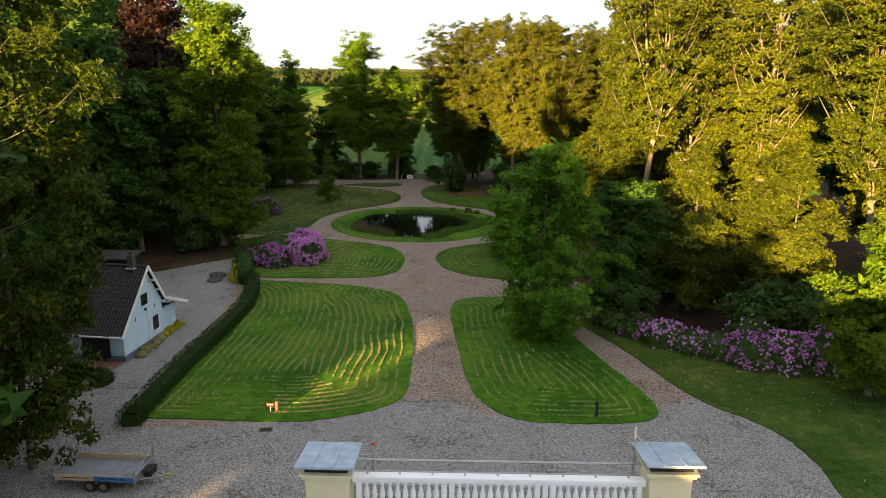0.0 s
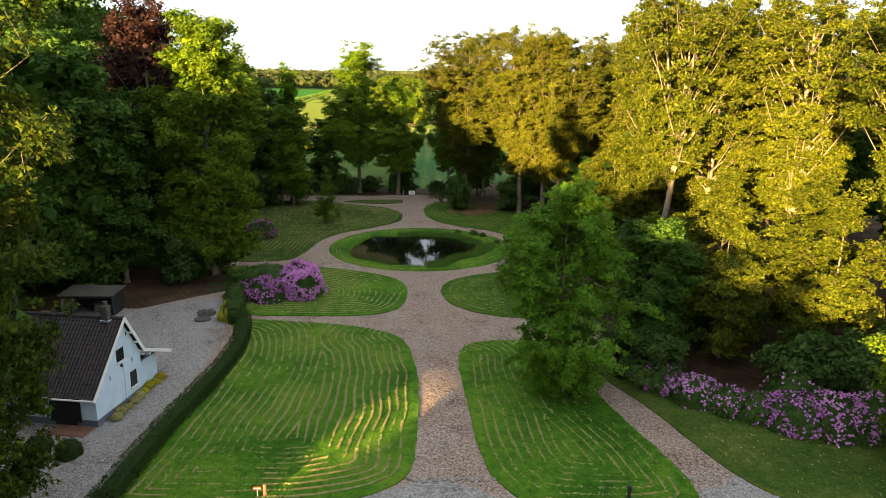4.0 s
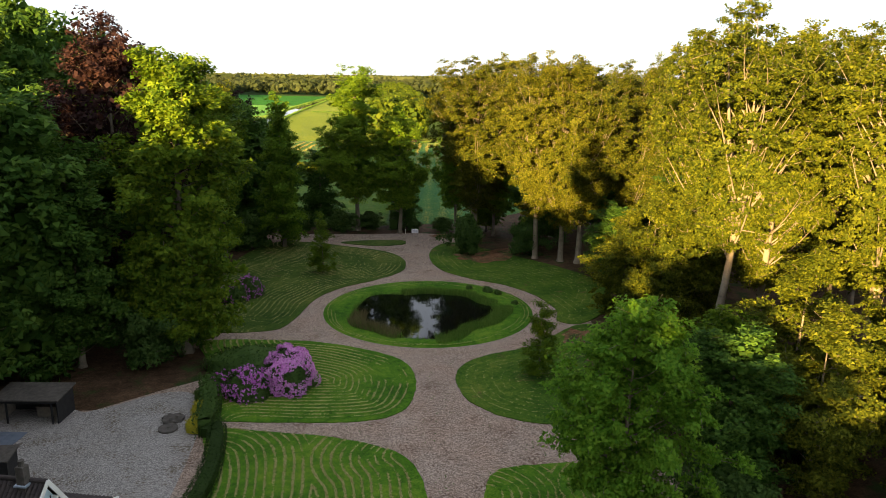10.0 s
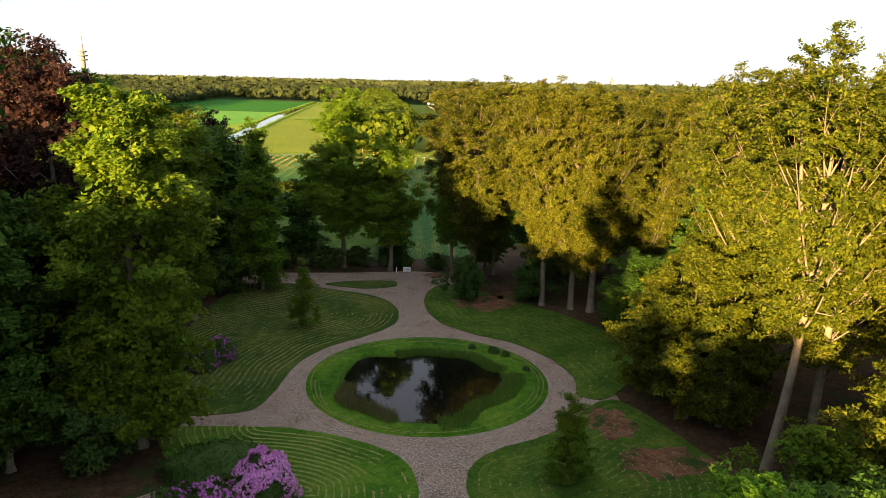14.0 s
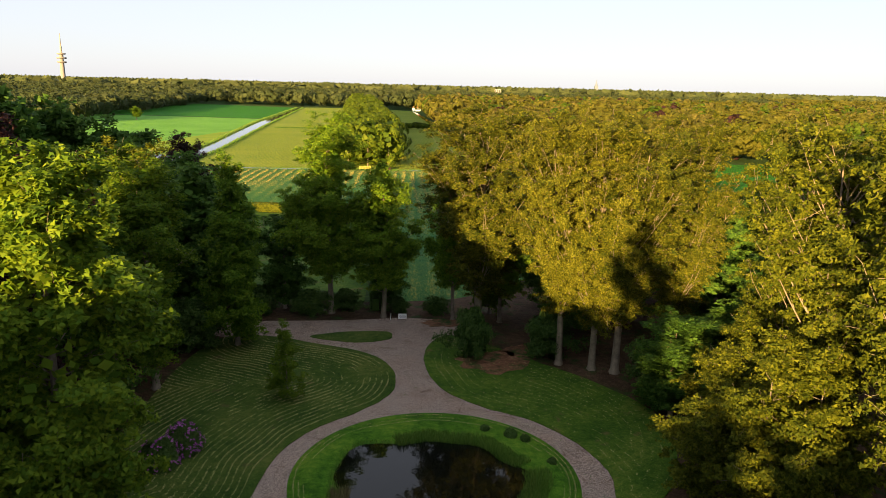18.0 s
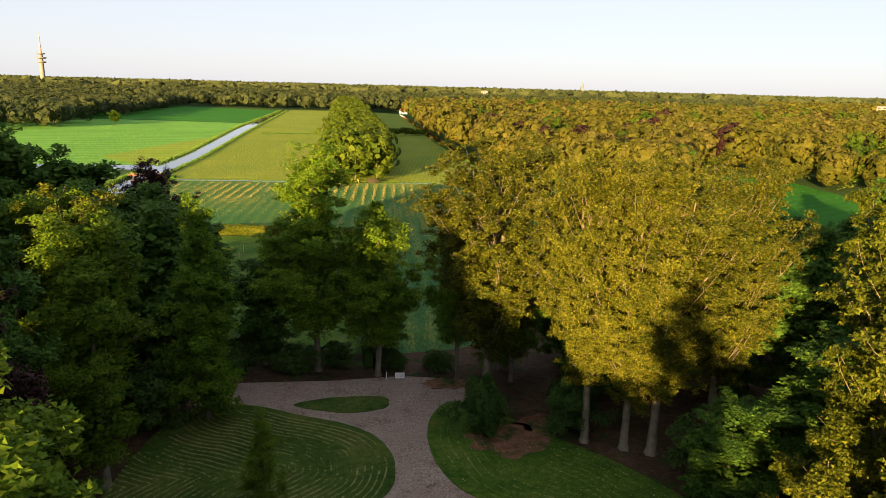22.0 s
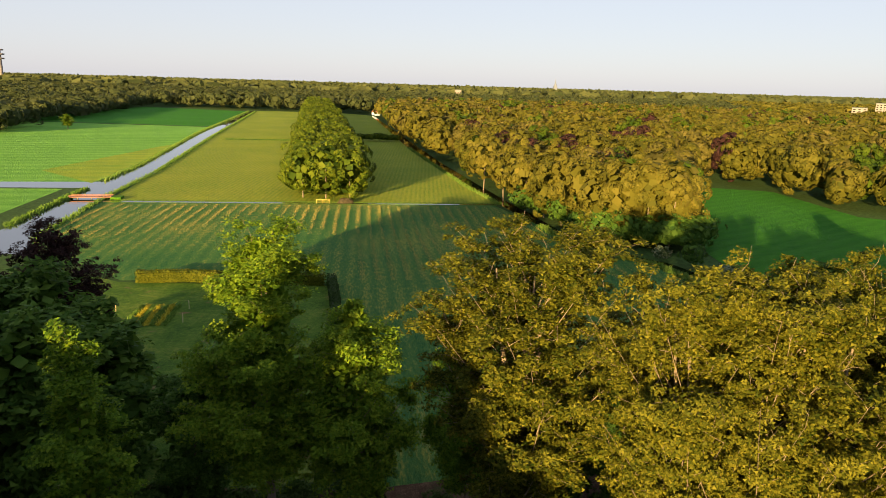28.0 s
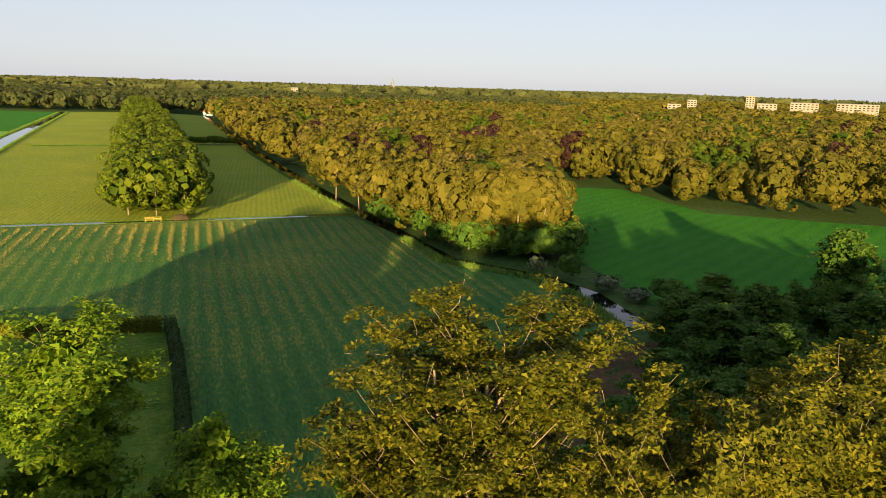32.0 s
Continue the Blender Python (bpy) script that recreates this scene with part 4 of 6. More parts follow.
TREES += [
    ("young", -13.4, 95.8, 1.0, 1.0), ("young", 6.8, 67.3, 0.85, 1.1), ("oak_b", 8.0, 116.0, 0.85, 0.95), ("dark", 14.0, 112.0, 0.6, 0.9), ("under", 7.0, 119.0, 1.0, 1.0), ("dark", -17.0, 121.0, 0.55, 0.8),
    # bush (-23, 70.5) and dark tree (-27.5, 69) added to fill black shade
    ("dark", -4.8, 121.5, 0.45, 0.6), ("dark", -27.5, 69.0, 0.8, 1.0), ("dark", -31.0, 68.0, 0.7, 1.1), ("bush", -23.0, 70.5, 1.2, 1.1), ("bush", 19.6, 56.8, 1.0, 0.9), ("bush", 16.6, 60.6, 0.9, 0.8),
    ("bush", 21.5, 55.2, 1.1, 0.9), ("bush", 18.2, 58.9, 1.1, 0.9), ("bare", -31, 101, 1.0, 1.0), ("sparse", -27.5, 103, 0.98, 1.0), ("bare", -22.5, 113, 0.55, 0.8), ("oak_a", -35, 92, 0.9, 1.0),
    ("deep", 38, 100, 1.0, 1.0), ("deep", 34, 110, 0.9, 1.0),
]
TREES += [
    ("deep", 28, 112, 0.85, 1.0), ("side", 22, 116, 0.8, 1.0), ("deep", 42, 112, 0.85, 1.0), ("deep", 36, 122, 0.75, 1.0), ("side", 29, 124, 0.7, 1.0), ("side", 22, 126, 0.6, 0.9),
    ("side", 48, 122, 0.8, 1.0), ("side", 42, 132, 0.7, 1.0), ("side", 34, 136, 0.55, 0.9), ("deep", 50, 106, 1.0, 1.1), ("side", 52, 92, 1.05, 1.1), ("side", 56, 134, 0.75, 1.0),
    ("side", 46, 144, 0.6, 1.0), ("side", 56, 148, 0.6, 1.0), ("side", 62, 118, 0.9, 1.1), ("side", 64, 136, 0.85, 1.1), ("side", 51, 156, 0.45, 0.9), ("side", 60, 160, 0.5, 1.0),
    ("side", 70, 150, 0.9, 1.1), ("beech_far", 52, 74, 1.0, 1.1),
]
TREES += [
    ("deep", 46, 92, 1.0, 1.1), ("beech_far", 58, 62, 1.0, 1.1), ("side", 15, 121, 0.6, 0.9), ("bush", 11, 106, 1.1, 1.0), ("bush", 20, 97, 1.2, 1.1), ("dark", 27, 94, 0.6, 1.1),
    ("high", -39.0, -28.0, 1.0, 1.0), ("bush", 13.4, 48.9, 0.8, 0.9), ("bush", 22, 45.5, 1.0, 1.2), ("bush", 27, 46, 1.1, 1.2), ("bush", -20, 119, 0.8, 1.0), ("bush", -14, 119, 0.7, 0.9),
    ("bush", -10, 121, 0.6, 0.8), ("bush", -3.5, 119.5, 0.45, 0.5), ("bush", 0.6, 119, 0.5, 0.6), ("bush", -24, 108, 1.2, 1.2), ("bush", -26, 80, 1.3, 1.2), ("under_lit", 33, 44, 1.1, 1.2),
    ("under_lit", 19.5, 74.5, 1.1, 1.2), ("under_lit", 22, 79, 1.1, 1.2),
]
TREES += [
    ("under_lit", 16.5, 80.5, 0.9, 1.0), ("dark", -38, 74, 1.0, 1.3), ("dark", -42, 84, 1.3, 1.4), ("dark", -33, 70, 1.05, 1.2), ("oak_b", -167.3, 513.5, 0.5, 1.0),
]
for kind, x, y, hf, wf, *turned in TREES:
    stand(P[kind], x, y, hf, wf, *turned)


# ---- shade trees added round the park, and the far woods ----
def scatter(region, gap, seed, keep_out=()):
    g = np.random.default_rng(seed)
    r = np.array(region)
    xs, ys = np.arange(r[:, 0].min(), r[:, 0].max(), gap), np.arange(r[:, 1].min(), r[:, 1].max(), gap)
    px, py = (a.ravel() for a in np.meshgrid(xs, ys))
    px, py = px + g.uniform(-0.38, 0.38, len(px)) * gap, py + g.uniform(-0.38, 0.38, len(py)) * gap
    ok = inside(px, py, region)
    for k in keep_out:
        ok &= ~inside(px, py, k)
    return np.c_[px[ok], py[ok]]


def canopy(name, places, h, r, cards, leaf, leaves, label, seed, trunks=False, base=0.0, bumps=22, inner=0.78, even=0.17):
    """A wood seen from afar: every crown a dome of smaller leafy domes, joined."""
    g = np.random.default_rng(seed)
    n = len(places)
    hs, rs = h * g.uniform(0.95 - even, 0.95 + even, n), r * g.uniform(0.98 - 1.3 * even, 0.98 + 1.3 * even, n)
    wood = empty(name, Matrix(), label, "woodland", kind="stuff")
    low = 0.1 + base
    ctr = np.c_[places, hs * (0.5 + 0.5 * low)]
    half = np.c_[rs, rs * g.uniform(0.85, 1.15, n), hs * (1 - low) * 0.5]
    # the small domes, spread evenly over each crown's outside
    k = (np.arange(bumps) + 0.5) / bumps
    zz = 1 - 1.85 * k
    aa = np.arange(bumps) * 2.39996
    ring_ = np.sqrt(1 - np.clip(zz, -1, 1) ** 2)
    dirs = np.stack([ring_ * np.cos(aa), ring_ * np.sin(aa), zz], axis=1)
    spin = g.uniform(0, math.tau, n)
    dx = dirs[None, :, 0] * np.cos(spin)[:, None] - dirs[None, :, 1] * np.sin(spin)[:, None]
    dy = dirs[None, :, 0] * np.sin(spin)[:, None] + dirs[None, :, 1] * np.cos(spin)[:, None]
    d0 = np.stack([dx, dy, np.broadcast_to(dirs[None, :, 2], dx.shape)], axis=2) + g.normal(size=(n, bumps, 3)) * 0.14
    size = g.uniform(0.26, 0.38, (n, bumps)) * (14 / bumps) ** 0.4
    i = np.repeat(np.arange(n), cards)
    b = g.integers(0, bumps, n * cards)
    d = g.normal(size=(n * cards, 3))
    d /= np.linalg.norm(d, axis=1, keepdims=True)
    d += d0[i, b] * 0.9
    d /= np.linalg.norm(d, axis=1, keepdims=True) + 1e-6
    pos = ctr[i] + half[i] * d0[i, b] * 0.72 + d * size[i, b][:, None] * np.minimum(half[i], rs[i][:, None] * 0.95) * g.uniform(0.88, 1.05, (n * cards, 1))
    pos[:, 2] = np.maximum(pos[:, 2], 0.3)
    kites("crowns", pos, d + g.normal(size=d.shape) * 0.2, g.uniform(0.6, 1.35, n * cards) * leaf, leaves, wood, 0.9, pointed=True)
    m = 90 if bumps > 10 else 34
    i = np.repeat(np.arange(n), m)
    d = g.normal(size=(n * m, 3))
    d /= np.linalg.norm(d, axis=1, keepdims=True)
    span = math.sqrt(7.0 / m) * (0.62 + 0.25 * (inner > 0.7))
    kites("inner_foliage", ctr[i] + d * half[i] * g.uniform(inner - 0.12, inner, (n * m, 1)), d + g.normal(size=d.shape) * 0.15, rs[i] * span * g.uniform(0.6, 0.9, n * m), leaves, wood, 0.9)
    if trunks:
        tubes("trunks", [[((x, y, -0.1), 0.24), ((x + g.normal() * 0.3, y, hh * 0.5), 0.16)] for (x, y), hh in zip(places, hs)], M_BARK, wood, 5)
    return wood


# mostly unseen trees added to shade the park from left and behind: plan x, y, height factor
SHADE = [
    (-31, 67.5, 0.95), (-33, 61, 1.0), (-39, 70, 0.8), (-45, 60, 0.8), (-29, 77, 0.7), (-43, 92, 1.4),
    (-50, 78, 0.9), (-36, 97, 1.2), (-35, 112, 0.85), (-44, 104, 1.3), (-52, 96, 1.35), (-41, 119, 0.85),
    (-51, 112, 0.9), (-59, 88, 1.0), (-61, 104, 1.0), (-28, 118, 0.8), (-25, 125, 0.7), (-36, 124, 1.0),
    (-44, 126, 1.1), (-50, 122, 1.1), (-55, 116, 1.15), (-48, 116, 1.1), (-32, 130, 0.8), (-58, 70, 0.9),
]
SHADE += [
    (-49, 48, 0.9), (-37, 50, 1.0), (-42, 35, 1.06), (-29.5, 44, 0.95), (-33, 30, 0.95), (-50, 28, 1.0),
    (-58, -22, 1.05), (-51, -26, 1.05), (-42.2, -20, 1.0), (-43.2, -22.5, 0.95), (-31, 108, 0.95), (-29, -24, 1.08),
    (-18, -25, 0.82), (-22.6, 27.5, 0.78), (-23.5, 31.5, 0.8), (-24, -27, 0.9), (-27.4, -21.5, 1.0), (-64, -10, 1.1),
    (-66, 6, 1.1), (-60, 20, 1.0), (-62, 50, 1.0),
]
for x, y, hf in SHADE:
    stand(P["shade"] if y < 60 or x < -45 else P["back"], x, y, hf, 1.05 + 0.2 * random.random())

east = plan([(42, 218), (41, 250), (36, 320), (25, 500), (17, 775), (150, 900), (420, 780), (420, 240), (178, 215), (150, 236), (132, 250), (136, 296), (112, 306), (74, 232), (62, 208), (50, 208)])
near_e = [p for p in scatter(east, 14.6, 3) if p[1] < 420 * U and p[0] < 230 * U]
far_e = [p for p in scatter(east, 14.0, 4) if not (p[1] < 420 * U and p[0] < 230 * U)]
pick = np.random.default_rng(30).random(len(near_e))
for lo, hi, tone_, word, sd in ((0, 0.6, M_WOOD, "olive-green", 5), (0.6, 0.76, M_WOOD_GREEN, "fresh green", 16), (0.76, 0.95, M_WOOD_PALE, "pale golden", 17), (0.95, 1.01, M_COPPER, "dark copper", 18)):
    group = np.array([p for p, k in zip(near_e, pick) if lo <= k < hi])
    front = (group[:, 1] < 335 * U) & (group[:, 0] < 150 * U)
    canopy("wood_across_creek", group[front], 21.5, 8.4, 3000, 0.38, tone_, word + " sunlit crowns of the wood across the creek", sd, base=-0.1)
    canopy("wood_behind_creek", group[~front], 21.5, 8.4, 1200, 0.55, tone_, word + " sunlit crowns deeper in the wood", sd + 40)
pick = np.random.default_rng(31).random(len(far_e))
for lo, hi, tone_, word, sd in ((0, 0.62, M_WOOD, "olive-green", 6), (0.62, 0.78, M_WOOD_GREEN, "fresh green", 19), (0.78, 0.97, M_WOOD_PALE, "pale golden", 20), (0.97, 1.01, M_COPPER, "dark copper", 21)):
    canopy("wood_far_right", np.array([p for p, k in zip(far_e, pick) if lo <= k < hi]), 20.5, 8.0, 150, 1.15, tone_, word + " crowns of the wide sunlit wood", sd, bumps=8, inner=0.86)
row = np.array([((-12 - 0.047 * (y - 275)) * U + side * 7.8 + random.uniform(-0.8, 0.8), y * U + abs(side) * 1.5) for y in np.arange(271, 800, 7.4) for side in (-1, 0, 1)])
canopy("tree_row_crowns", row, 20.0, 8.2, 1700, 0.44, M_LIME, "double row of lime trees between two fields", 7, trunks=True, base=-0.17, even=0.06)
creekside = np.array(plan([(39.5, 252), (42.5, 244), (44, 234), (46.5, 226), (48.5, 219.5), (52, 215.5), (56, 212.5), (60, 210), (63, 214), (58, 219), (52.5, 224), (48, 240), (37.5, 270), (35.5, 290), (65, 222), (46, 256), (56, 231)]))
canopy("wood_on_creek_bank", creekside, 21, 6.8, 2000, 0.36, M_WOOD, "large olive-brown trees standing on the creek bank", 61, base=-0.02, trunks=True)
canopy("creek_bank_bushes", np.concatenate([creekside[:8] + (-1.5, -4.0), creekside[2:10] + (1.0, -2.5), creekside[4:10] + (4.5, -4.5)]), 8.5, 5.0, 700, 0.3, M_DARK, "dense dark bushes under the creek bank trees", 62)
north = plan([(-290, 880), (-180, 860), (-100, 830), (-58, 835), (15, 790), (150, 905), (420, 790), (700, 1400), (-700, 1400), (-700, 800)])
canopy("wood_far_ahead", scatter(north, 20, 8), 20, 11, 200, 0.9, M_WOOD_DARK, "distant dark wood closing the fields", 9, bumps=6, inner=0.86)
west = plan([(-190, 470), (-215, 850), (-290, 880), (-700, 800), (-700, 420), (-300, 440)])
canopy("wood_far_left", scatter(west, 16, 10), 16.5, 10, 200, 0.8, M_WOOD_DARK, "dark wood beyond the left meadows", 11, bumps=6, inner=0.86)
outer = plan([(420, 240), (420, 790), (700, 1400), (1500, 1400), (1500, 100), (420, 100)])
canopy("wood_right_horizon", scatter(outer, 28, 12), 19.5, 17, 120, 1.3, M_WOOD, "endless woods on the right up to the horizon", 13, bumps=5, inner=0.86)
deep = plan([(-1900, 1400), (1900, 1400), (2600, 3700), (-2600, 3700)])
canopy("wood_horizon", scatter(deep, 85, 14), 21, 54, 40, 3.0, M_WOOD_DARK, "hazy wooded horizon", 15, bumps=5, inner=0.86)

for proto in P.values():
    for o in (*proto.children_recursive, proto):
        bpy.data.objects.remove(o)


# ---- roof edge of the mansion: piers with lead caps and a balustrade ----
mansion = empty("mansion", Matrix(), "cream stuccoed mansion with a flat lead roof", "building", kind="structure")
part("wall", box_bm((13, 17, 11.9), (1.2, 6.3, 5.95), 0.05), M_CREAM, mansion)
# two unseen side blocks with roofs, added to shade lawns and maple
for x_, w_ in ((-12.3, 14.0), (14.9, 14.4)):
    wing = part("wing", box_bm((w_, 15, 11.0), (x_, 5.6, 5.5), 0.05), M_CREAM, mansion)
    bm = bmesh.new()
    k_ = 19.5 if x_ < 0 else 15.0
    vs = [bm.verts.new(p) for p in ((x_ - w_ / 2, -2, 11), (x_ + w_ / 2, -2, 11), (x_ + w_ / 2, 13.2, 11), (x_ - w_ / 2, 13.2, 11), (x_ - w_ / 2 + 3.5, 5.0, k_), (x_ + w_ / 2 - 3.5, 5.0, k_))]
    for f in ((0, 1, 5, 4), (1, 2, 5), (2, 3, 4, 5), (3, 0, 4), (3, 2, 1, 0)):
        bm.faces.new([vs[q] for q in f])
    part("wing_roof", bm, M_TILE, wing, "unseen hipped dark tile roof added to cast shade")
part("roof", box_bm((13.3, 17.3, 0.12), (1.2, 6.3, 11.97), 0.02), M_LEAD, mansion)

for px, turn_, tilt_ in ((-2.02, -3, 7), (4.38, -2, 8)):
    pier = empty("roof_pier", pose(px, 14.75, 12.03, 0, 0, turn_), "cream roof pier under a sloping grey lead cap", "pier", "roof piers")
    part("shaft", box_bm((0.78, 0.7, 0.86), (0, 0, 0.43), 0.01), M_CREAM, pier)
    part("cornice", joined(box_bm((0.9, 0.82, 0.07), (0, 0, 0.895), 0.015), box_bm((0.98, 0.9, 0.05), (0, 0, 0.955), 0.015)), M_CREAM, pier, "moulded cream cornice")
    part("neck", box_bm((0.8, 0.7, 0.1), (0, 0, 1.03), 0.01), M_RUBBER, pier)
    cap = part("cap", box_bm((1.08, 1.2, 0.05), (0, 0.03, 1.12), 0.012, pose(0, 0, 0, -tilt_, 0, 0)), M_LEAD, pier, "weathered blue-grey lead cap")
    for sx in (-0.2, 0.18):
        part("seam", box_bm((0.03, 1.18, 0.03), (sx, 0.03, 1.152), 0.01, pose(0, 0, 0, -tilt_, 0, 0)), M_LEAD, cap)

bal = empty("balustrade", pose(1.18, 14.72, 12.03, 0, 0, -2.0), "white painted balustrade of turned balusters", "balustrade")
part("top_rail", joined(box_bm((5.55, 0.2, 0.09), (0, 0, 0.66), 0.02), box_bm((5.55, 0.14, 0.05), (0, 0, 0.59), 0.01)), M_TRIM, bal)
part("bottom_rail", box_bm((5.55, 0.2, 0.09), (0, 0, 0.045), 0.01), M_TRIM, bal)
proto_b = None
for i in range(37):
    x = -2.66 + i * 5.32 / 36
    if i in (0, 11, 12, 23, 24, 25, 36):
        part("post", box_bm((0.1, 0.13, 0.5), (x, 0, 0.33), 0.006), M_TRIM, bal)
        continue
    if proto_b is None:
        proto_b = part("baluster", lathe_bm([(0.052, 0.09), (0.052, 0.13), (0.03, 0.15), (0.042, 0.2), (0.058, 0.27), (0.05, 0.34), (0.03, 0.45), (0.026, 0.5), (0.045, 0.52), (0.045, 0.57)], 10), M_TRIM, bal, smooth=True)
        proto_b.location.x = x
    else:
        b = proto_b.copy()
        scene.collection.objects.link(b)
        b.location.x = x
for i in range(9):
    part("clip", box_bm((0.04, 0.05, 0.025), (-2.5 + i * 0.62, 0.03, 0.717), 0.004), M_GALV, bal)

rail = empty("scaffold_rail", pose(1.18, 15.3, 12.03, 0, 0, -2.0), "thin galvanised scaffold rail with red couplings", "scaffold")
for z in (0.12, 0.42, 0.68):
    part("tube", rod_bm((-3.2, 0, z), (3.9, 0, z), 0.022), M_GALV, rail)
for x in (-2.45, 2.72, 3.0):
    st = part("standard", rod_bm((x, 0.05, -0.1), (x, 0.05, 1.45 if x < 2.9 else 1.05), 0.024), M_GALV, rail)
    part("coupling", rod_bm((x - 0.03, 0.05, 1.0), (x + 0.05, 0.05, 1.0), 0.035), M_RED, st, "small red coupling")
part("brace", rod_bm((2.72, 0.05, 1.3), (3.0, 0.05, 0.95), 0.018), M_GALV, rail)
part("gate_bar", rod_bm((2.72, 0.05, 0.75), (3.7, 0.05, 0.72), 0.016), M_GALV, rail)
part("gate_bar", rod_bm((-3.1, 0.05, 0.75), (-2.45, 0.05, 0.75), 0.016), M_GALV, rail)


# ---- white cottage ----
def pantiles(name, x0, z0, x1, z1, y0, y1, parent, material=M_TILE):
    """A roof slope of pantiles: waves across, courses stepped down the slope."""
    L = math.hypot(x1 - x0, z1 - z0)
    ux, uz = (x1 - x0) / L, (z1 - z0) / L
    nx, nz = -uz, ux
    if nz < 0:
        nx, nz = -nx, -nz
    courses, cols = max(2, round(L / 0.33)), round((y1 - y0) / 0.06)
    verts, faces = [], []
    for c in range(courses):
        for e in (0, 1):
            s = L * (c + e) / courses
            up = 0.045 if e == 0 else 0.0
            for j in range(cols + 1):
                y = y0 + (y1 - y0) * j / cols
                w = 0.035 * math.sin(y / 0.24 * math.tau) + 0.004 * math.sin(y * 3.1 + c * 1.7)
                verts.append((x0 + ux * s + nx * (up + w), y, z0 + uz * s + nz * (up + w)))
    row = cols + 1
    for k in range(2 * courses - 1):
        for j in range(cols):
            a = k * row + j
            faces.append((a, a + 1, a + row + 1, a + row))
    ob = mesh_object(name, verts, faces, material, parent, smooth=False)
    return ob


house = empty("cottage", pose(-21.65, 50.4, 0, 0, 0, 81.5), "pale blue-white limewashed cottage with dark pantile roof and white bargeboards", "house")
DEPTH = 9.5
prof = [(0, 0), (0, 2.45), (3.5, 5.95), (5.4, 3.05), (5.4, 0)]
bm = bmesh.new()
front = [bm.verts.new((x, 0, z)) for x, z in prof]
back = [bm.verts.new((x, 0.3, z)) for x, z in prof]
bm.faces.new(front)
bm.faces.new(back[::-1])
for i in range(5):
    bm.faces.new((front[i], back[i], back[(i + 1) % 5], front[(i + 1) % 5]))
bmesh.ops.recalc_face_normals(bm, faces=bm.faces)
part("gable_wall", bm, M_WHITE, house)
part("side_wall", box_bm((0.3, DEPTH - 0.3, 2.45), (0.15, 0.3 + (DEPTH - 0.3) / 2, 1.225), 0.01), M_WHITE, house)
part("back_wall", box_bm((5.4, 0.3, 3.0), (2.7, DEPTH - 0.15, 1.5), 0.01), M_WHITE, house)
part("lean_to_wall", box_bm((2.65, 0.25, 1.95), (6.72, 0.5, 0.975), 0.01), M_WHITE, house, "white boarded lean-to wall")
part("lean_to_wall", box_bm((0.25, DEPTH - 0.8, 1.8), (7.95, 0.4 + (DEPTH - 0.8) / 2, 0.9), 0.01), M_WHITE, house, "white boarded lean-to wall")
for i in range(8):
    part("board", box_bm((2.6, 0.02, 0.2), (6.72, 0.372, 0.35 + i * 0.21), 0.006), M_WHITE, house)
part("plinth", box_bm((5.5, 0.06, 0.45), (2.7, -0.02, 0.225), 0.008), M_PLINTH, house, "blue-grey painted plinth")
part("plinth", box_bm((0.06, DEPTH, 0.45), (-0.02, DEPTH / 2, 0.225), 0.008), M_PLINTH, house, "blue-grey painted plinth")
pantiles("roof_slope", -0.5, 2.1, 3.5, 6.1, -0.25, DEPTH + 0.2, house)
pantiles("roof_slope", 5.5, 3.1, 3.5, 6.1, -0.25, DEPTH + 0.2, house)
pantiles("roof_slope", 8.9, 1.78, 5.5, 3.1, -0.25, DEPTH + 0.2, house)
part("ridge", rod_bm((3.5, -0.25, 6.12), (3.5, DEPTH + 0.2, 6.12), 0.13, 10), M_TILE, house)
part("ceiling", box_bm((5.2, DEPTH - 0.4, 0.05), (2.7, DEPTH / 2, 2.4)), M_TIMBER, house)


def bargeboard(x0, z0, x1, z1):
    L = math.hypot(x1 - x0, z1 - z0)
    a = -math.degrees(math.atan2(z1 - z0, x1 - x0))
    part("bargeboard", box_bm((L + 0.08, 0.06, 0.24), ((x0 + x1) / 2, -0.3, (z0 + z1) / 2 - 0.02), 0.01, pose(0, 0, 0, 0, a, 0)), M_TRIM, house, "white painted bargeboard")


bargeboard(-0.55, 2.05, 3.5, 6.12)
bargeboard(5.5, 3.15, 3.5, 6.12)
bargeboard(9.0, 1.72, 5.5, 3.15)
part("gutter", rod_bm((-0.58, -0.3, 2.03), (-0.58, DEPTH, 2.03), 0.07), M_TRIM, house)
for x, z in ((4.1, 4.9), (4.7, 4.0), (5.4, 2.85), (6.2, 2.55)):
    part("purlin_end", box_bm((0.12, 0.3, 0.12), (x, -0.15, z), 0.01), M_TRIM, house)


def window(x0, x1, z0, z1, cols, rows, parent):
    w, h, cx, cz = x1 - x0, z1 - z0, (x0 + x1) / 2, (z0 + z1) / 2
    win = part("window", box_bm((w, 0.06, h), (cx, -0.004, cz), 0.004), M_BLACK, parent, "small-paned window with dark frame")
    part("sill", box_bm((w + 0.16, 0.14, 0.07), (cx, -0.06, z0 - 0.05), 0.01), M_TRIM, win, "white sill")
    for i in range(cols):
        for j in range(rows):
            pw, ph = w / cols, h / rows
            part("pane", box_bm((pw - 0.05, 0.012, ph - 0.05), (x0 + pw * (i + 0.5), -0.036, z0 + ph * (j + 0.5)), 0.003), M_GLASS, win)


window(2.62, 3.45, 3.3, 4.15, 3, 2, house)
window(3.98, 4.73, 0.95, 2.03, 3, 3, house)
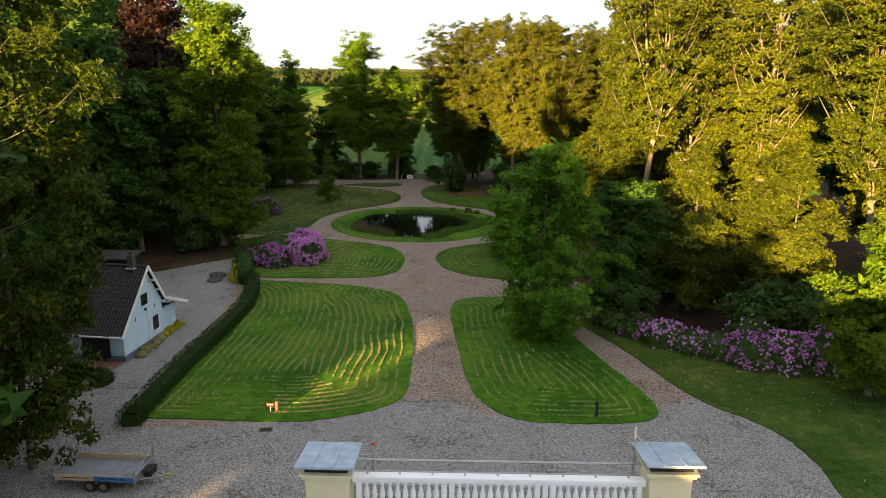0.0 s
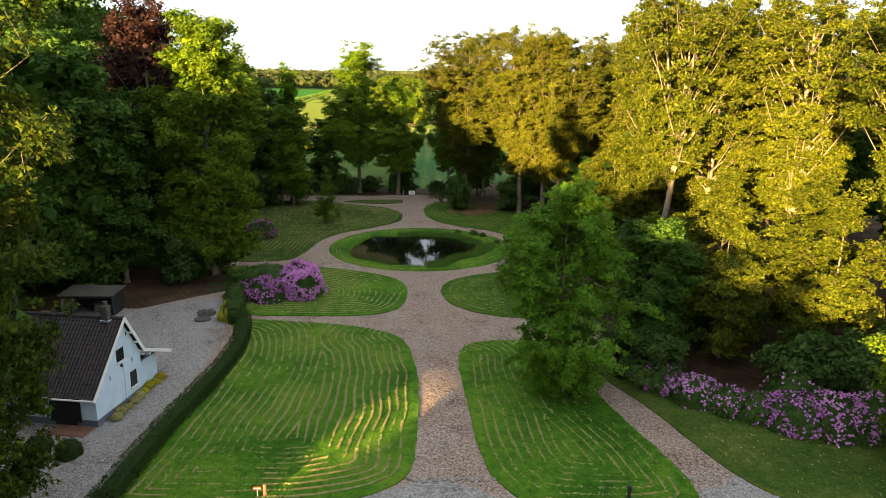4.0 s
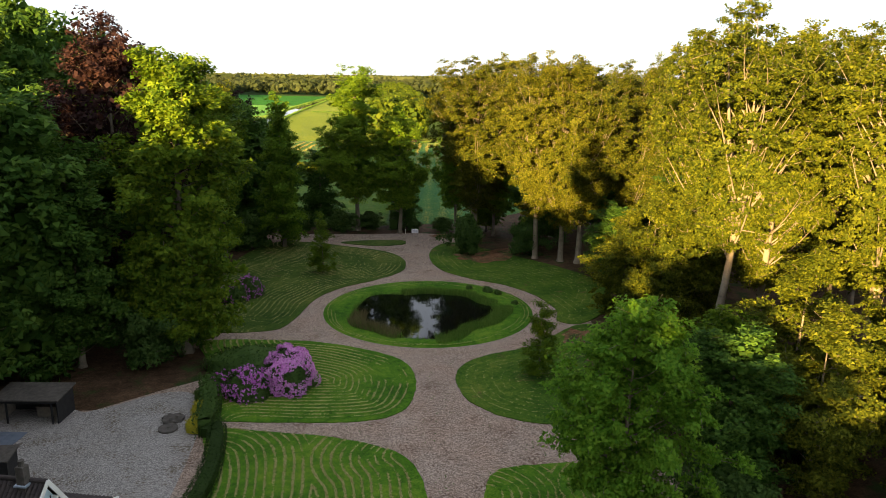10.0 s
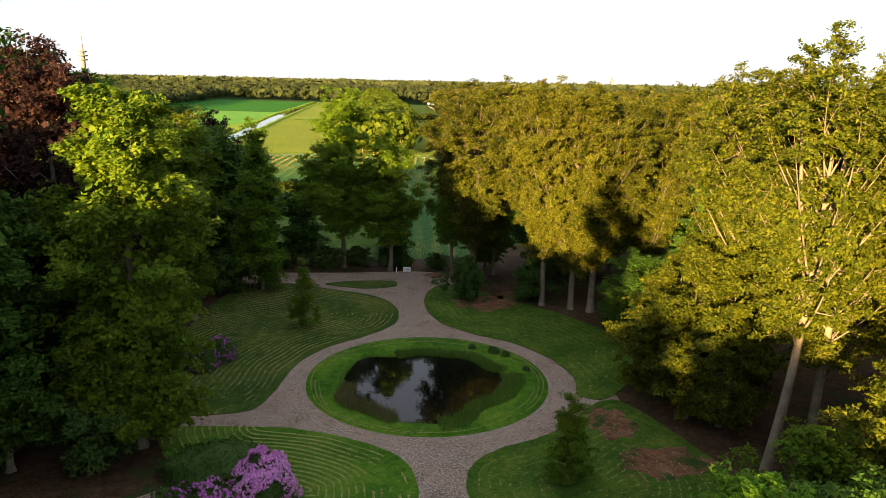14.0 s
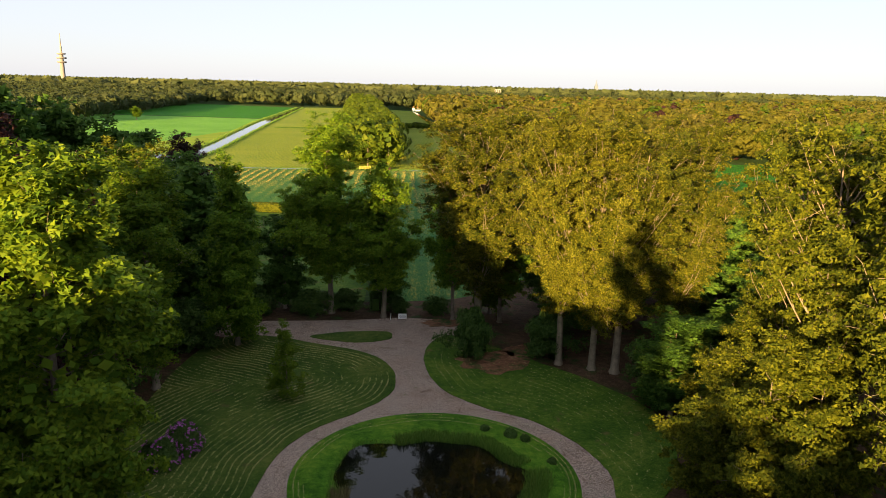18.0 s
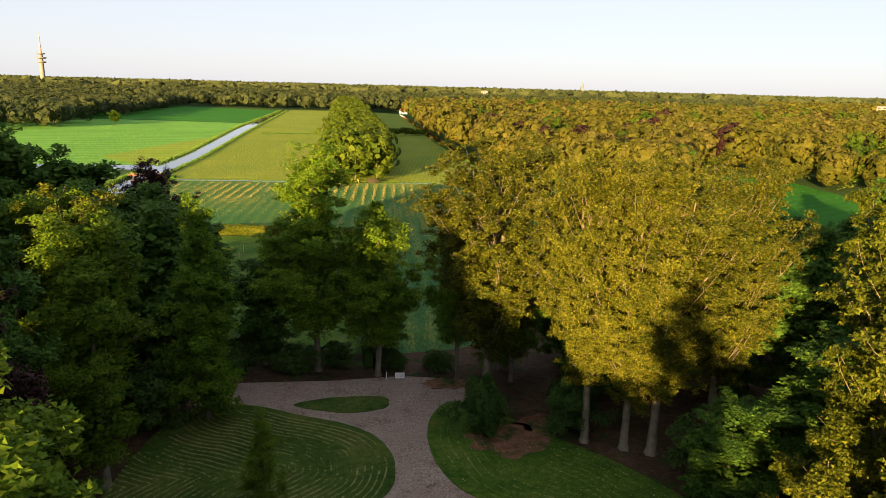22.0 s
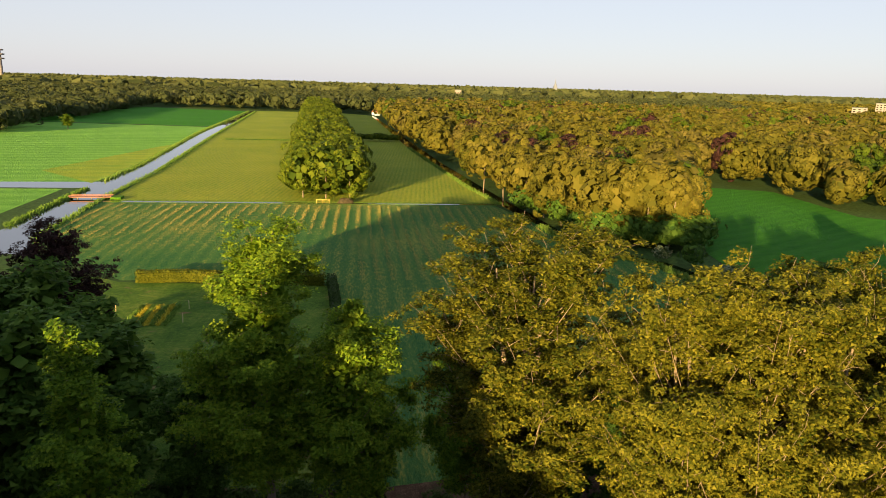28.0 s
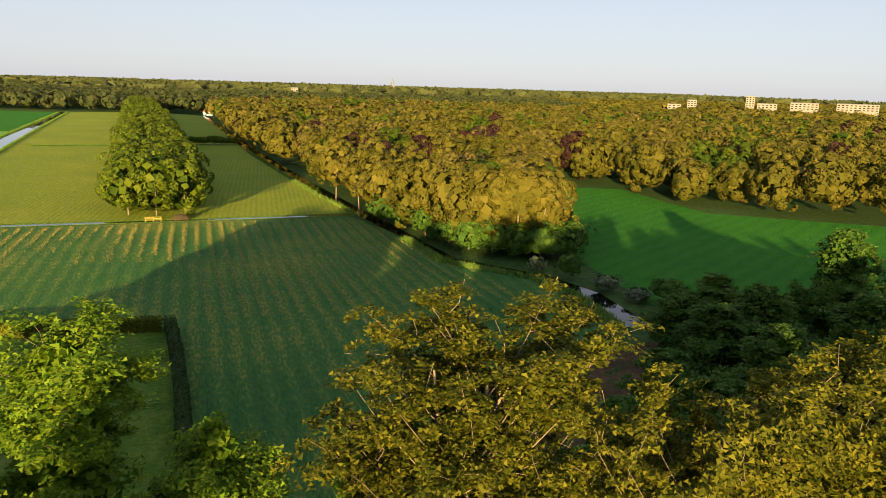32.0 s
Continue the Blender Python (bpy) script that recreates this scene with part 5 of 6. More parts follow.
for x, z in ((1.7, 2.6), (4.35, 2.85), (3.9, 4.9)):
    part("wall_anchor", box_bm((0.05, 0.04, 0.3), (x, -0.02, z), 0.01), M_BLACK, house)
part("vent_box", box_bm((0.16, 0.1, 0.2), (3.05, -0.05, 2.95), 0.02), M_BLACK, house)
part("downpipe", rod_bm((3.3, -0.04, 0.5), (3.3, -0.04, 2.9), 0.035), M_TRIM, house)
# side facing the forecourt: barn door and shutters
part("door", box_bm((0.06, 1.5, 1.95), (-0.03, 2.1, 1.02), 0.01), M_BLACK, house, "black double barn door")
for y in (1.2, 3.0):
    part("shutter", box_bm((0.05, 0.32, 1.7), (-0.05, y, 1.1), 0.01), M_BLACK, house)
part("side_window", box_bm((0.06, 1.1, 1.3), (-0.02, 5.4, 1.3), 0.01), M_TRIM, house, "white framed window")
for dy in (-0.27, 0.27):
    part("pane", box_bm((0.012, 0.46, 1.1), (-0.06, 5.4 + dy, 1.3), 0.003), M_GLASS, house)
chim = part("chimney", box_bm((0.44, 0.44, 1.3), (3.3, 0.85, 6.35), 0.02), M_STUMP, house, "weathered grey chimney")
part("flashing", box_bm((0.66, 0.66, 0.1), (3.3, 0.85, 6.0), 0.02), M_LEAD, chim)
pot = part("chimney_pot", lathe_bm([(0.16, 7.0), (0.13, 7.15), (0.15, 7.3)], 10), M_STUMP, chim)
pot.location = (3.3, 0.85, 0)
part("step", box_bm((1.3, 2.6, 0.06), (-0.75, 1.4, 0.045), 0.01), M_BRICK, house, "dark brick paving by the door")

# carport, shed, paving
car = empty("carport", pose(-32.1, 73.0, 0.012, 0, 0, -1), "low black timber carport with open front", "carport")
part("roof", box_bm((5.1, 2.9, 0.12), (0, 0, 2.05), 0.02, pose(0, 0, 0, 4, 0, 0)), M_STUMP, car, "dark grey felt roof")
part("back_wall", box_bm((4.7, 0.1, 1.9), (0, 1.2, 0.95), 0.01), M_BLACK, car)
part("side_wall", box_bm((0.1, 2.4, 1.9), (2.3, 0, 0.95), 0.01), M_BLACK, car)
part("side_wall", box_bm((0.1, 2.4, 1.9), (-2.3, 0, 0.95), 0.01), M_TIMBER, car)
part("beam", box_bm((4.7, 0.12, 0.25), (0, -1.25, 1.8), 0.01), M_BLACK, car)
for x in (-1.5, 1.9):
    part("post", box_bm((0.12, 0.12, 1.7), (x, -1.2, 0.85), 0.01), M_BLACK, car)
crate = empty("firewood_crate", pose(-31.2, 73.3, 0.012), "grey wooden crate in the carport", "crate")
part("box", box_bm((1.6, 0.8, 0.8), (0, 0, 0.4), 0.03), M_TIMBER, crate)
part("lid", box_bm((1.7, 0.9, 0.06), (0, 0, 0.83), 0.02), M_TIMBER, crate)
shed = empty("garden_shed", pose(-31.0, 64.2, 0.012, 0, 0, 6), "small black boarded shed with mossy roof", "shed")
part("body", box_bm((3.9, 1.5, 1.6), (0, 0, 0.8), 0.01), M_BLACK, shed)
part("roof", box_bm((4.2, 1.9, 0.1), (0, 0, 1.68), 0.02, pose(0, 0, 0, 6, 0, 0)), M_STUMP, shed, "mossy grey roof sheet")
pave = empty("paving", pose(-34.0, 68.3, 0.012, 0, 0, -3), "dark grey slab paving beside the shed", "paving", kind="structure")
slab = None
for i in range(9):
    for j in range(8):
        if slab is None:
            slab = part("slab", box_bm((0.58, 0.58, 0.05), (0, 0, 0.02), 0.01), M_PLINTH, pave)
            o = slab
        else:
            o = slab.copy()
            scene.collection.objects.link(o)
        o.location = (-2.6 + i * 0.6, -2.3 + j * 0.6, random.uniform(-0.004, 0.004))

# ---- trailer ----
tr = empty("flatbed_trailer", pose(-16.35, 35.15, 0.012, 0, 0, -5), "twin-axle flatbed trailer with galvanised rails and blue banner", "trailer")
part("deck", box_bm((4.0, 2.0, 0.07), (0, 0, 0.62), 0.01), M_PLY, tr, "grey plywood deck")
for y, name_ in ((-1.02, "side_board"), (1.02, "side_board")):
    part(name_, box_bm((4.0, 0.045, 0.3), (0, y, 0.78), 0.008), M_WOODBOARD, tr, "pale drop side board")
part("tail_board", box_bm((0.045, 2.0, 0.3), (-2.0, 0, 0.78), 0.008), M_GALV, tr)
part("head_board", box_bm((0.045, 2.0, 0.3), (2.0, 0, 0.78), 0.008), M_GALV, tr)
ban = part("banner", box_bm((2.0, 0.012, 0.26), (0.95, -1.055, 0.78), 0.002), M_BLUE, tr, "blue advertising banner")
for i, wd in enumerate((0.22, 0.5, 0.34)):
    part("lettering_bar", box_bm((wd, 0.006, 0.06), (0.42 + (0.0, 0.45, 0.98)[i], -1.064, 0.79)), M_BLACK, ban)
part("lettering_bar", box_bm((1.4, 0.006, 0.04), (-1.0, -1.05, 0.78)), M_BLACK, tr)
for x in (-2.0, 2.0):
    for y in (-1.0, 1.0):
        part("corner_post", box_bm((0.06, 0.06, 1.25 if y > 0 else 0.8), (x, y, 0.95 if y > 0 else 0.85), 0.006), M_GALV, tr)
    fr = part("rail_frame", joined(rod_bm((x, -1, 0.95), (x, 1, 1.5), 0.02), rod_bm((x, -1, 0.6), (x, -1, 0.95), 0.02), rod_bm((x, 1, 0.6), (x, 1, 1.5), 0.02)), M_GALV, tr)
    for k in range(5):
        y = -0.8 + k * 0.4
        part("bar", rod_bm((x, y, 0.63), (x, y, 0.98 + 0.27 * (y + 1)), 0.012), M_GALV, fr)
ramp_ = part("loading_ramp", joined(rod_bm((0.9, -0.7, 0.69), (1.5, 0.2, 0.69), 0.02), rod_bm((1.7, -0.8, 0.69), (2.3 - 0.4, 0.2, 0.69), 0.02)), M_GALV, tr)
for k in range(5):
    part("rung", rod_bm((1.0 + 0.13 * k, -0.6 + 0.18 * k, 0.7), (1.7 + 0.05 * k, -0.65 + 0.18 * k, 0.7), 0.013), M_GALV, ramp_)
part("chassis", joined(box_bm((3.9, 0.08, 0.12), (0, -0.6, 0.52), 0.01), box_bm((3.9, 0.08, 0.12), (0, 0.6, 0.52), 0.01), box_bm((0.1, 1.9, 0.1), (0, 0, 0.5), 0.01)), M_GALV, tr)
for x in (-0.32, 0.36):
    for y in (-0.92, 0.92):
        wh = part("wheel", rod_bm((x, y - 0.09, 0.29), (x, y + 0.09, 0.29), 0.29, 20), M_RUBBER, tr, "black trailer tyre")
        part("rim", rod_bm((x, y - 0.1, 0.29), (x, y + 0.1, 0.29), 0.16, 14), M_BRICK, wh, "rusty brown rim")
part("mudguard", box_bm((1.5, 0.22, 0.03), (0.02, -0.93, 0.595), 0.01), M_RUBBER, tr)
part("drawbar", joined(rod_bm((2.0, -0.5, 0.5), (3.1, 0, 0.5), 0.04), rod_bm((2.0, 0.5, 0.5), (3.1, 0, 0.5), 0.04)), M_GALV, tr)
part("coupling_head", box_bm((0.3, 0.14, 0.14), (3.2, 0, 0.52), 0.03), M_YPLASTIC, tr, "yellow coupling cover")
part("jockey_wheel", joined(rod_bm((2.75, 0.12, 0.1), (2.75, 0.12, 0.95), 0.025), rod_bm((2.75, 0.07, 0.1), (2.75, 0.17, 0.1), 0.1, 12)), M_GALV, tr)
part("tool_box", box_bm((0.4, 0.7, 0.35), (2.3, 0, 0.72), 0.05), M_RUBBER, tr, "black draped tool box")


# ---- flowering shrubs, hedges, reeds and small things ----
def mound(name, centre, radii, seed, leaves, blossoms, flower, label, category="rhododendron", leaf=0.12, count=2600, lumps=9):
    """A broad shrub of rounded lumps: leaves all over, flower trusses on the outside."""
    g = np.random.default_rng(seed)
    shrub = empty(name, Matrix.Translation((*centre, 0.05)), label, category, "rhododendrons" if blossoms else "")
    rx, ry, rz = radii

    def skin(d):
        """The lumpy outside of the shrub in the direction d."""
        q = Vector(d)
        k = 1 + 0.22 * noise.noise(q * 1.6 + Vector((seed, 0, 0))) + 0.14 * noise.noise(q * 3.7 + Vector((0, seed, 0)))
        return (d[0] * rx * k, d[1] * ry * k, max(0.0, d[2]) ** 0.75 * rz * k)

    def ways(n):
        d = g.normal(size=(n, 3))
        d[:, 2] = np.abs(d[:, 2])
        return d / np.linalg.norm(d, axis=1, keepdims=True)

    d = ways(count)
    pos = np.array([skin(v) for v in d]) * g.uniform(0.86, 1.02, (count, 1))
    kites("foliage", pos, d + g.normal(size=d.shape) * 0.45, g.uniform(0.7, 1.3, count) * leaf, leaves, shrub, 0.5)
    core = bmesh.new()
    bmesh.ops.create_icosphere(core, subdivisions=3, radius=1.0)
    for v in core.verts:
        v.co = Vector(skin(v.co.normalized())) * 0.9
    part("core", core, leaves, shrub, "dark leafy inside")
    if blossoms:
        d = ways(blossoms)
        pos = np.array([skin(v) for v in d]) * 1.02
        keep = np.array([noise.noise((p[0] * 0.8 + seed, p[1] * 0.8, p[2] * 0.8)) > -0.2 for p in pos])
        pos, d = pos[keep], d[keep]
        n = len(pos)
        q = np.repeat(pos, 6, axis=0) + g.normal(size=(n * 6, 3)) * 0.05
        kites("blossom", q, np.repeat(d, 6, axis=0) + g.normal(size=(n * 6, 3)) * 0.7, g.uniform(0.04, 0.085, n * 6), flower, shrub, 0.85, "clustered flower trusses")
    return shrub


mound("rhododendron", (-13.6, 78.6), (2.2, 2.6, 3.4), 51, M_SHRUB, 2900, M_FLOWER, "large rhododendron in full pink bloom on the lawn", lumps=12)
mound("rhododendron", (-16.6, 77.0), (2.2, 1.9, 2.2), 52, M_SHRUB, 850, M_FLOWER_DEEP, "low lilac rhododendron partly in bloom", lumps=9)
mound("rhododendron", (-19.0, 78.0), (1.2, 1.2, 1.5), 53, M_SHRUB, 160, M_FLOWER_DEEP, "small lilac rhododendron in the shade")
mound("shrub_mass", (-18.0, 82.5), (4.2, 3.4, 1.8), 54, M_SHRUB, 0, None, "low dark green shrubs behind the rhododendrons", "shrub")
for sx, sy, r_, h_, n_, deep, s_ in ((14.9, 58.6, 1.5, 1.8, 220, 1, 60), (16.3, 56.6, 1.7, 2.0, 420, 1, 61), (17.9, 54.4, 1.8, 2.1, 800, 0, 62), (19.7, 53.0, 1.6, 1.8, 380, 0, 63), (21.4, 51.8, 1.7, 2.0, 160, 1, 64),
                                     (23.2, 50.6, 2.1, 2.6, 900, 1, 65), (25.6, 50.0, 2.3, 2.9, 1200, 0, 66), (28.2, 50.0, 2.3, 2.9, 1200, 0, 67), (30.8, 51.0, 2.2, 2.6, 700, 1, 68), (24.4, 53.0, 2.2, 3.4, 250, 0, 69)):
    mound("rhododendron", (sx, sy), (r_, r_, h_ * 0.75), s_, M_SHRUB, int(n_ * 0.5), M_FLOWER_DEEP if deep else M_FLOWER, "lilac rhododendron flowering along the wood's edge" if deep else "pink rhododendron flowering along the wood's edge", lumps=8)
for sx, sy, s_ in ((-24.4, 102.0, 71), (-23.2, 104.5, 72)):
    mound("rhododendron", (sx, sy), (1.6, 1.6, 2.4), s_, M_SHRUB, 230, M_FLOWER_DEEP, "purple rhododendron in the deep shade of the trees")


def hedge(name, line, width, height, label, leaves=M_HEDGE, per_m=420, leaf=0.055, wob=0.08):
    """A clipped hedge along a line: dark inside, leaves all over its faces."""
    hg = empty(name, Matrix(), label, "hedge")
    pts = [Vector((x, y, 0)) for x, y in line]
    pos, nrm, verts, faces = [], [], [], []
    run = 0.0
    g = np.random.default_rng(len(line) * 17 + int(abs(line[0][0]) * 10))
    for k, p in enumerate(pts):
        t = (pts[min(k + 1, len(pts) - 1)] - pts[max(k - 1, 0)]).normalized()
        s = Vector((-t.y, t.x, 0))
        for dx, z in ((-0.36, 0), (-0.33, 0.8), (0.33, 0.8), (0.36, 0)):
            verts.append(p + s * dx * width + Vector((0, 0, z * height)))
    for k in range(len(pts) - 1):
        for j in range(3):
            a = k * 4 + j
            faces.append((a, a + 1, a + 5, a + 4))
    faces += [(0, 1, 2, 3), tuple(len(verts) - 4 + q for q in (3, 2, 1, 0))]
    mesh_object("core", verts, faces, leaves, hg)
    for a, b in zip(pts, pts[1:]):
        L = (b - a).length
        t = (b - a).normalized()
        s = Vector((-t.y, t.x, 0))
        for _ in range(int(L * per_m)):
            q = a + t * g.uniform(-0.22, L + 0.22)
            f = g.random() * (2 * height + width)
            bump = wob * noise.noise(q * 0.9)
            if f < width:
                pos.append(q + s * (f - width / 2) * (1 + 0.8 * bump) + Vector((0, 0, height + bump + g.normal() * 0.03)))
                nrm.append((0, 0, 1))
            else:
                sd = 1 if f < width + height else -1
                pos.append(q + s * sd * (width / 2 + bump + g.normal() * 0.03) + Vector((0, 0, g.random() * height)))
                nrm.append(tuple(s * sd))
    n = len(pos)
    kites("foliage", np.array([tuple(p) for p in pos]), np.array(nrm) + g.normal(size=(n, 3)) * 0.5, g.uniform(0.7, 1.4, n) * leaf, leaves, hg, 0.6)
    return hg


def curve_line(points, steps=6):
    r = smooth_ring(points, steps)
    return r[: (len(points) - 1) * steps + 1]


hedge("clipped_hedge", curve_line([(-17.6, 42.1), (-17.35, 45.5), (-17.1, 50.0), (-16.6, 55.0), (-16.2, 60.0), (-16.4, 65.5), (-18.0, 69.5)]), 1.25, 0.95, "low clipped beech hedge between gravel and lawn")
hedge("clipped_hedge", curve_line([(-18.4, 70.2), (-19.0, 74.0), (-20.4, 78.0)]), 1.5, 1.5, "taller clipped hedge beside the courtyard", M_SHRUB, 380, 0.08, 0.2)
hedge("garden_hedge", [(-47, 223), (-38, 223.4), (-28, 222), (-12.0, 220.2)], 1.6, 2.2, "sunlit hedge along the mown field", M_BEECH, 200, 0.16, 0.2)
hedge("garden_hedge", [(-10.6, 221), (-9.6, 207), (-9.0, 192), (-8.8, 178)], 1.6, 2.0, "dark clipped hedge closing the garden", M_HEDGE, 180, 0.16, 0.2)
hedge("field_hedge", [(-8.2, 176), (-8.0, 160), (-7.6, 144)], 1.4, 2.2, "dark hedge along the grass ride", M_SHRUB, 150, 0.18, 0.3)

for x, y, r_ in ((-21.8, 46.9, 0.55), (-23.9, 47.6, 0.5)):
    mound("box_bush", (x, y), (r_ * 1.5, r_ * 1.5, r_ * 1.75), int(x * -10), M_HEDGE, 0, None, "clipped round box bush on the gravel", "shrub", 0.05, 1500, 3)
for i in range(9):
    k = i / 8
    mound("garden_herb", (-21.0 + 0.5 * k + random.uniform(-0.1, 0.1), 51.5 + 6.4 * k), (0.42, 0.45, 0.3 + 0.2 * random.random()), 300 + i, M_YELLOW if i > 4 else M_STRAW, 0, None,
          "yellow-green herb clump along the cottage wall" if i > 4 else "dry brownish herb clump along the cottage wall", "plant", 0.06, 300, 3)
for i, (x, y) in enumerate(((-19.6, 73.5), (-19.2, 70.9), (-20.2, 76.2))):
    mound("flowering_shrub", (x, y), (0.8, 0.8, 1.1), 330 + i, M_YELLOW if i < 2 else M_SHRUB, 0, None, "small yellow-green shrub by the hedge", "shrub", 0.07, 600, 4)

# tree stump and millstone
st = empty("tree_stump", pose(-21.5, 72.3, 0.01), "grey gnarled root stump on the gravel", "stump")
bm = bmesh.new()
bmesh.ops.create_icosphere(bm, subdivisions=3, radius=0.8)
for v in bm.verts:
    v.co.z = max(v.co.z, -0.1) * 0.6
    v.co *= 1 + 0.45 * noise.noise(v.co * 3.0)
part("root", bm, M_STUMP, st)
ms = part("millstone", lathe_bm([(0.72, 0.0), (0.74, 0.1), (0.7, 0.16), (0.12, 0.16), (0.11, 0.1)], 24), M_STUMP)
ms.location = (-21.3, 70.9, 0.01)
tagged(ms, "round flat grey millstone lying on the gravel", "millstone")

# post, small sign, bollard, drain
post = part("wooden_post", rod_bm((0, 0, 0), (0, 0, 0.68), 0.11, 12, 0.1), M_BRICK)
post.location = (-9.37, 42.7, 0.05)
tagged(post, "short reddish-brown wooden post in the lawn", "post")
sg = empty("small_sign", pose(-9.75, 42.6, 0.05), "small red and white notice on a stake", "sign")
part("stake", box_bm((0.04, 0.03, 0.5), (0, 0, 0.25), 0.004), M_TRIM, sg)
pl = part("plate", box_bm((0.42, 0.02, 0.2), (0, -0.02, 0.5), 0.005), M_RED, sg, "red plate")
part("lettering_bar", box_bm((0.34, 0.008, 0.05), (0, -0.033, 0.52)), M_BOARDWHITE, pl)
bl = part("bollard", lathe_bm([(0.1, 0), (0.1, 0.75), (0.13, 0.78), (0.13, 0.95), (0.05, 1.0)], 12), M_BLACK)
bl.location = (10.0, 42.0, 0.05)
tagged(bl, "dark metal bollard lamp at the lawn corner", "bollard")
dr = empty("drain_cover", pose(-9.55, 40.45, 0.016, 0, 0, 3), "rusty iron drain cover in the gravel", "drain cover")
part("frame", box_bm((0.75, 0.5, 0.03), (0, 0, 0.01), 0.005), M_BRICK, dr)
for i in range(5):
    part("slat", box_bm((0.66, 0.05, 0.02), (0, -0.18 + i * 0.09, 0.03), 0.004), M_BLACK, dr)

# stones that mark the path mouths
def stone(x, y, r_):
    bm = bmesh.new()
    bmesh.ops.create_icosphere(bm, subdivisions=2, radius=r_)
    for v in bm.verts:
        v.co.z *= 0.6
        v.co *= 1 + 0.35 * noise.noise(v.co * 5 + Vector((x, y, 0)))
    ob = part("edge_stone", bm, M_STONE)
    ob.location = (x, y, 0.02 + r_ * 0.2)
    return tagged(ob, "small rough edging stone at the path mouth", "stone", "edging stones")


for i in range(17):
    k = i / 16
    stone(-1.75 + 4.8 * k + random.uniform(-0.1, 0.1), 44.2 + 0.2 * math.sin(k * 3) + random.uniform(-0.25, 0.2), random.uniform(0.07, 0.2))
for i in range(8):
    stone(13.8 + 2.6 * i / 7, 44.3 - 0.5 * i / 7 + random.uniform(-0.2, 0.2), random.uniform(0.07, 0.17))

# weeds in the grit
n = 2600
wx, wy = [], []
for _ in range(n * 3):
    x, y = random.uniform(-14, 13), random.uniform(40, 139)
    if not any(inside(np.array([x]), np.array([y]), plan(c))[0] for c in LAWNS.values()) and noise.noise((x * 0.4, y * 0.4, 2)) > 0.1 and math.hypot(x - isl_c[0], y - isl_c[1]) > 12.2:
        wx.append(x), wy.append(y)
wx, wy = np.array(wx[:n]), np.array(wy[:n])
tagged(kites("path_litter", np.c_[wx, wy, np.full(len(wx), 0.03)], rng.normal(size=(len(wx), 3)) * 0.4 + (0, 0, 1), rng.uniform(0.03, 0.1, len(wx)), M_SHRUB, slim=0.6), "scattered leaves and weeds on the paths", "litter", kind="stuff")


# ---- reeds round the pond ----
def blades(name, pos, hs, width, material, label, lean=0.25):
    n = len(pos)
    g = np.random.default_rng(n)
    a = g.uniform(0, math.tau, n)
    side = np.c_[np.cos(a), np.sin(a), np.zeros(n)] * width
    tip = np.c_[g.normal(size=(n, 2)) * lean * hs[:, None], hs]
    v = np.stack([pos - side, pos + side, pos + tip * 0.6 + side * 0.6, pos + tip, ], axis=1)
    me = bpy.data.meshes.new(name)
    me.from_pydata(v.reshape(-1, 3).tolist(), [], (np.arange(n)[:, None] * 4 + np.arange(4)[None]).tolist())
    me.materials.append(material)
    ob = new(name, me)
    return tagged(ob, label, "reeds", kind="stuff")


def reed_arc(a0, a1, n, k0, k1, hmin, hmax, material, label):
    a, k = np.radians(rng.uniform(a0, a1, n)), rng.uniform(k0, k1, n)
    pos = np.array([(*(pond_c + (pond_edge(x) - pond_c) * y), 0.03) for x, y in zip(a, k)])
    blades("reeds", pos, rng.uniform(hmin, hmax, n), 0.025, material, label)


reed_arc(188, 252, 2600, 0.9, 1.12, 0.5, 1.1, M_REED_DRY, "tall pale dry reeds at the pond's edge")
reed_arc(185, 255, 1200, 0.95, 1.15, 0.4, 0.8, M_REED, "green reeds among the dry ones")
reed_arc(278, 372, 4200, 0.93, 1.2, 0.4, 0.85, M_REED, "dense green iris and reeds along the water")
reed_arc(20, 110, 3600, 0.97, 1.2, 0.35, 0.8, M_REED, "green reed fringe along the far water's edge")
reed_arc(0, 360, 2500, 1.0, 1.1, 0.15, 0.4, M_REED, "short rushes round the water")
for x, y, r_ in ((5.6, 106.4, 0.7), (6.8, 105.6, 0.5), (8.4, 101.5, 0.45), (3.4, 107.6, 0.5)):
    mound("bank_shrub", (x, y), (r_, r_, r_ * 1.2), int(y * 10), M_SHRUB, 0, None, "small dark shrub on the pond bank", "shrub", 0.06, 500, 4)

# ---- notice board at the end of the drive ----
nb = empty("notice_board", pose(-3.9, 139.7, 0.0, 0, 0, 0), "white notice board on two short posts", "sign")
part("board", box_bm((1.15, 0.04, 0.72), (0, 0, 0.62), 0.01), M_BOARDWHITE, nb)
for x in (-0.45, 0.45):
    part("post", box_bm((0.07, 0.07, 0.9), (x, 0.05, 0.45), 0.006), M_TIMBER, nb)
for i in range(4):
    part("lettering_bar", box_bm((0.85 - 0.12 * (i % 2), 0.006, 0.035), (0, -0.024, 0.82 - i * 0.12)), M_PLINTH, nb)
mk = part("marker_post", box_bm((0.07, 0.07, 0.95), (0, 0, 0.47), 0.006, pose(0, 0, 0, 0, 4, 0)), M_TRIM)
mk.location = (-5.5, 139.9, 0)
tagged(mk, "thin pale marker post beside the notice board", "post")
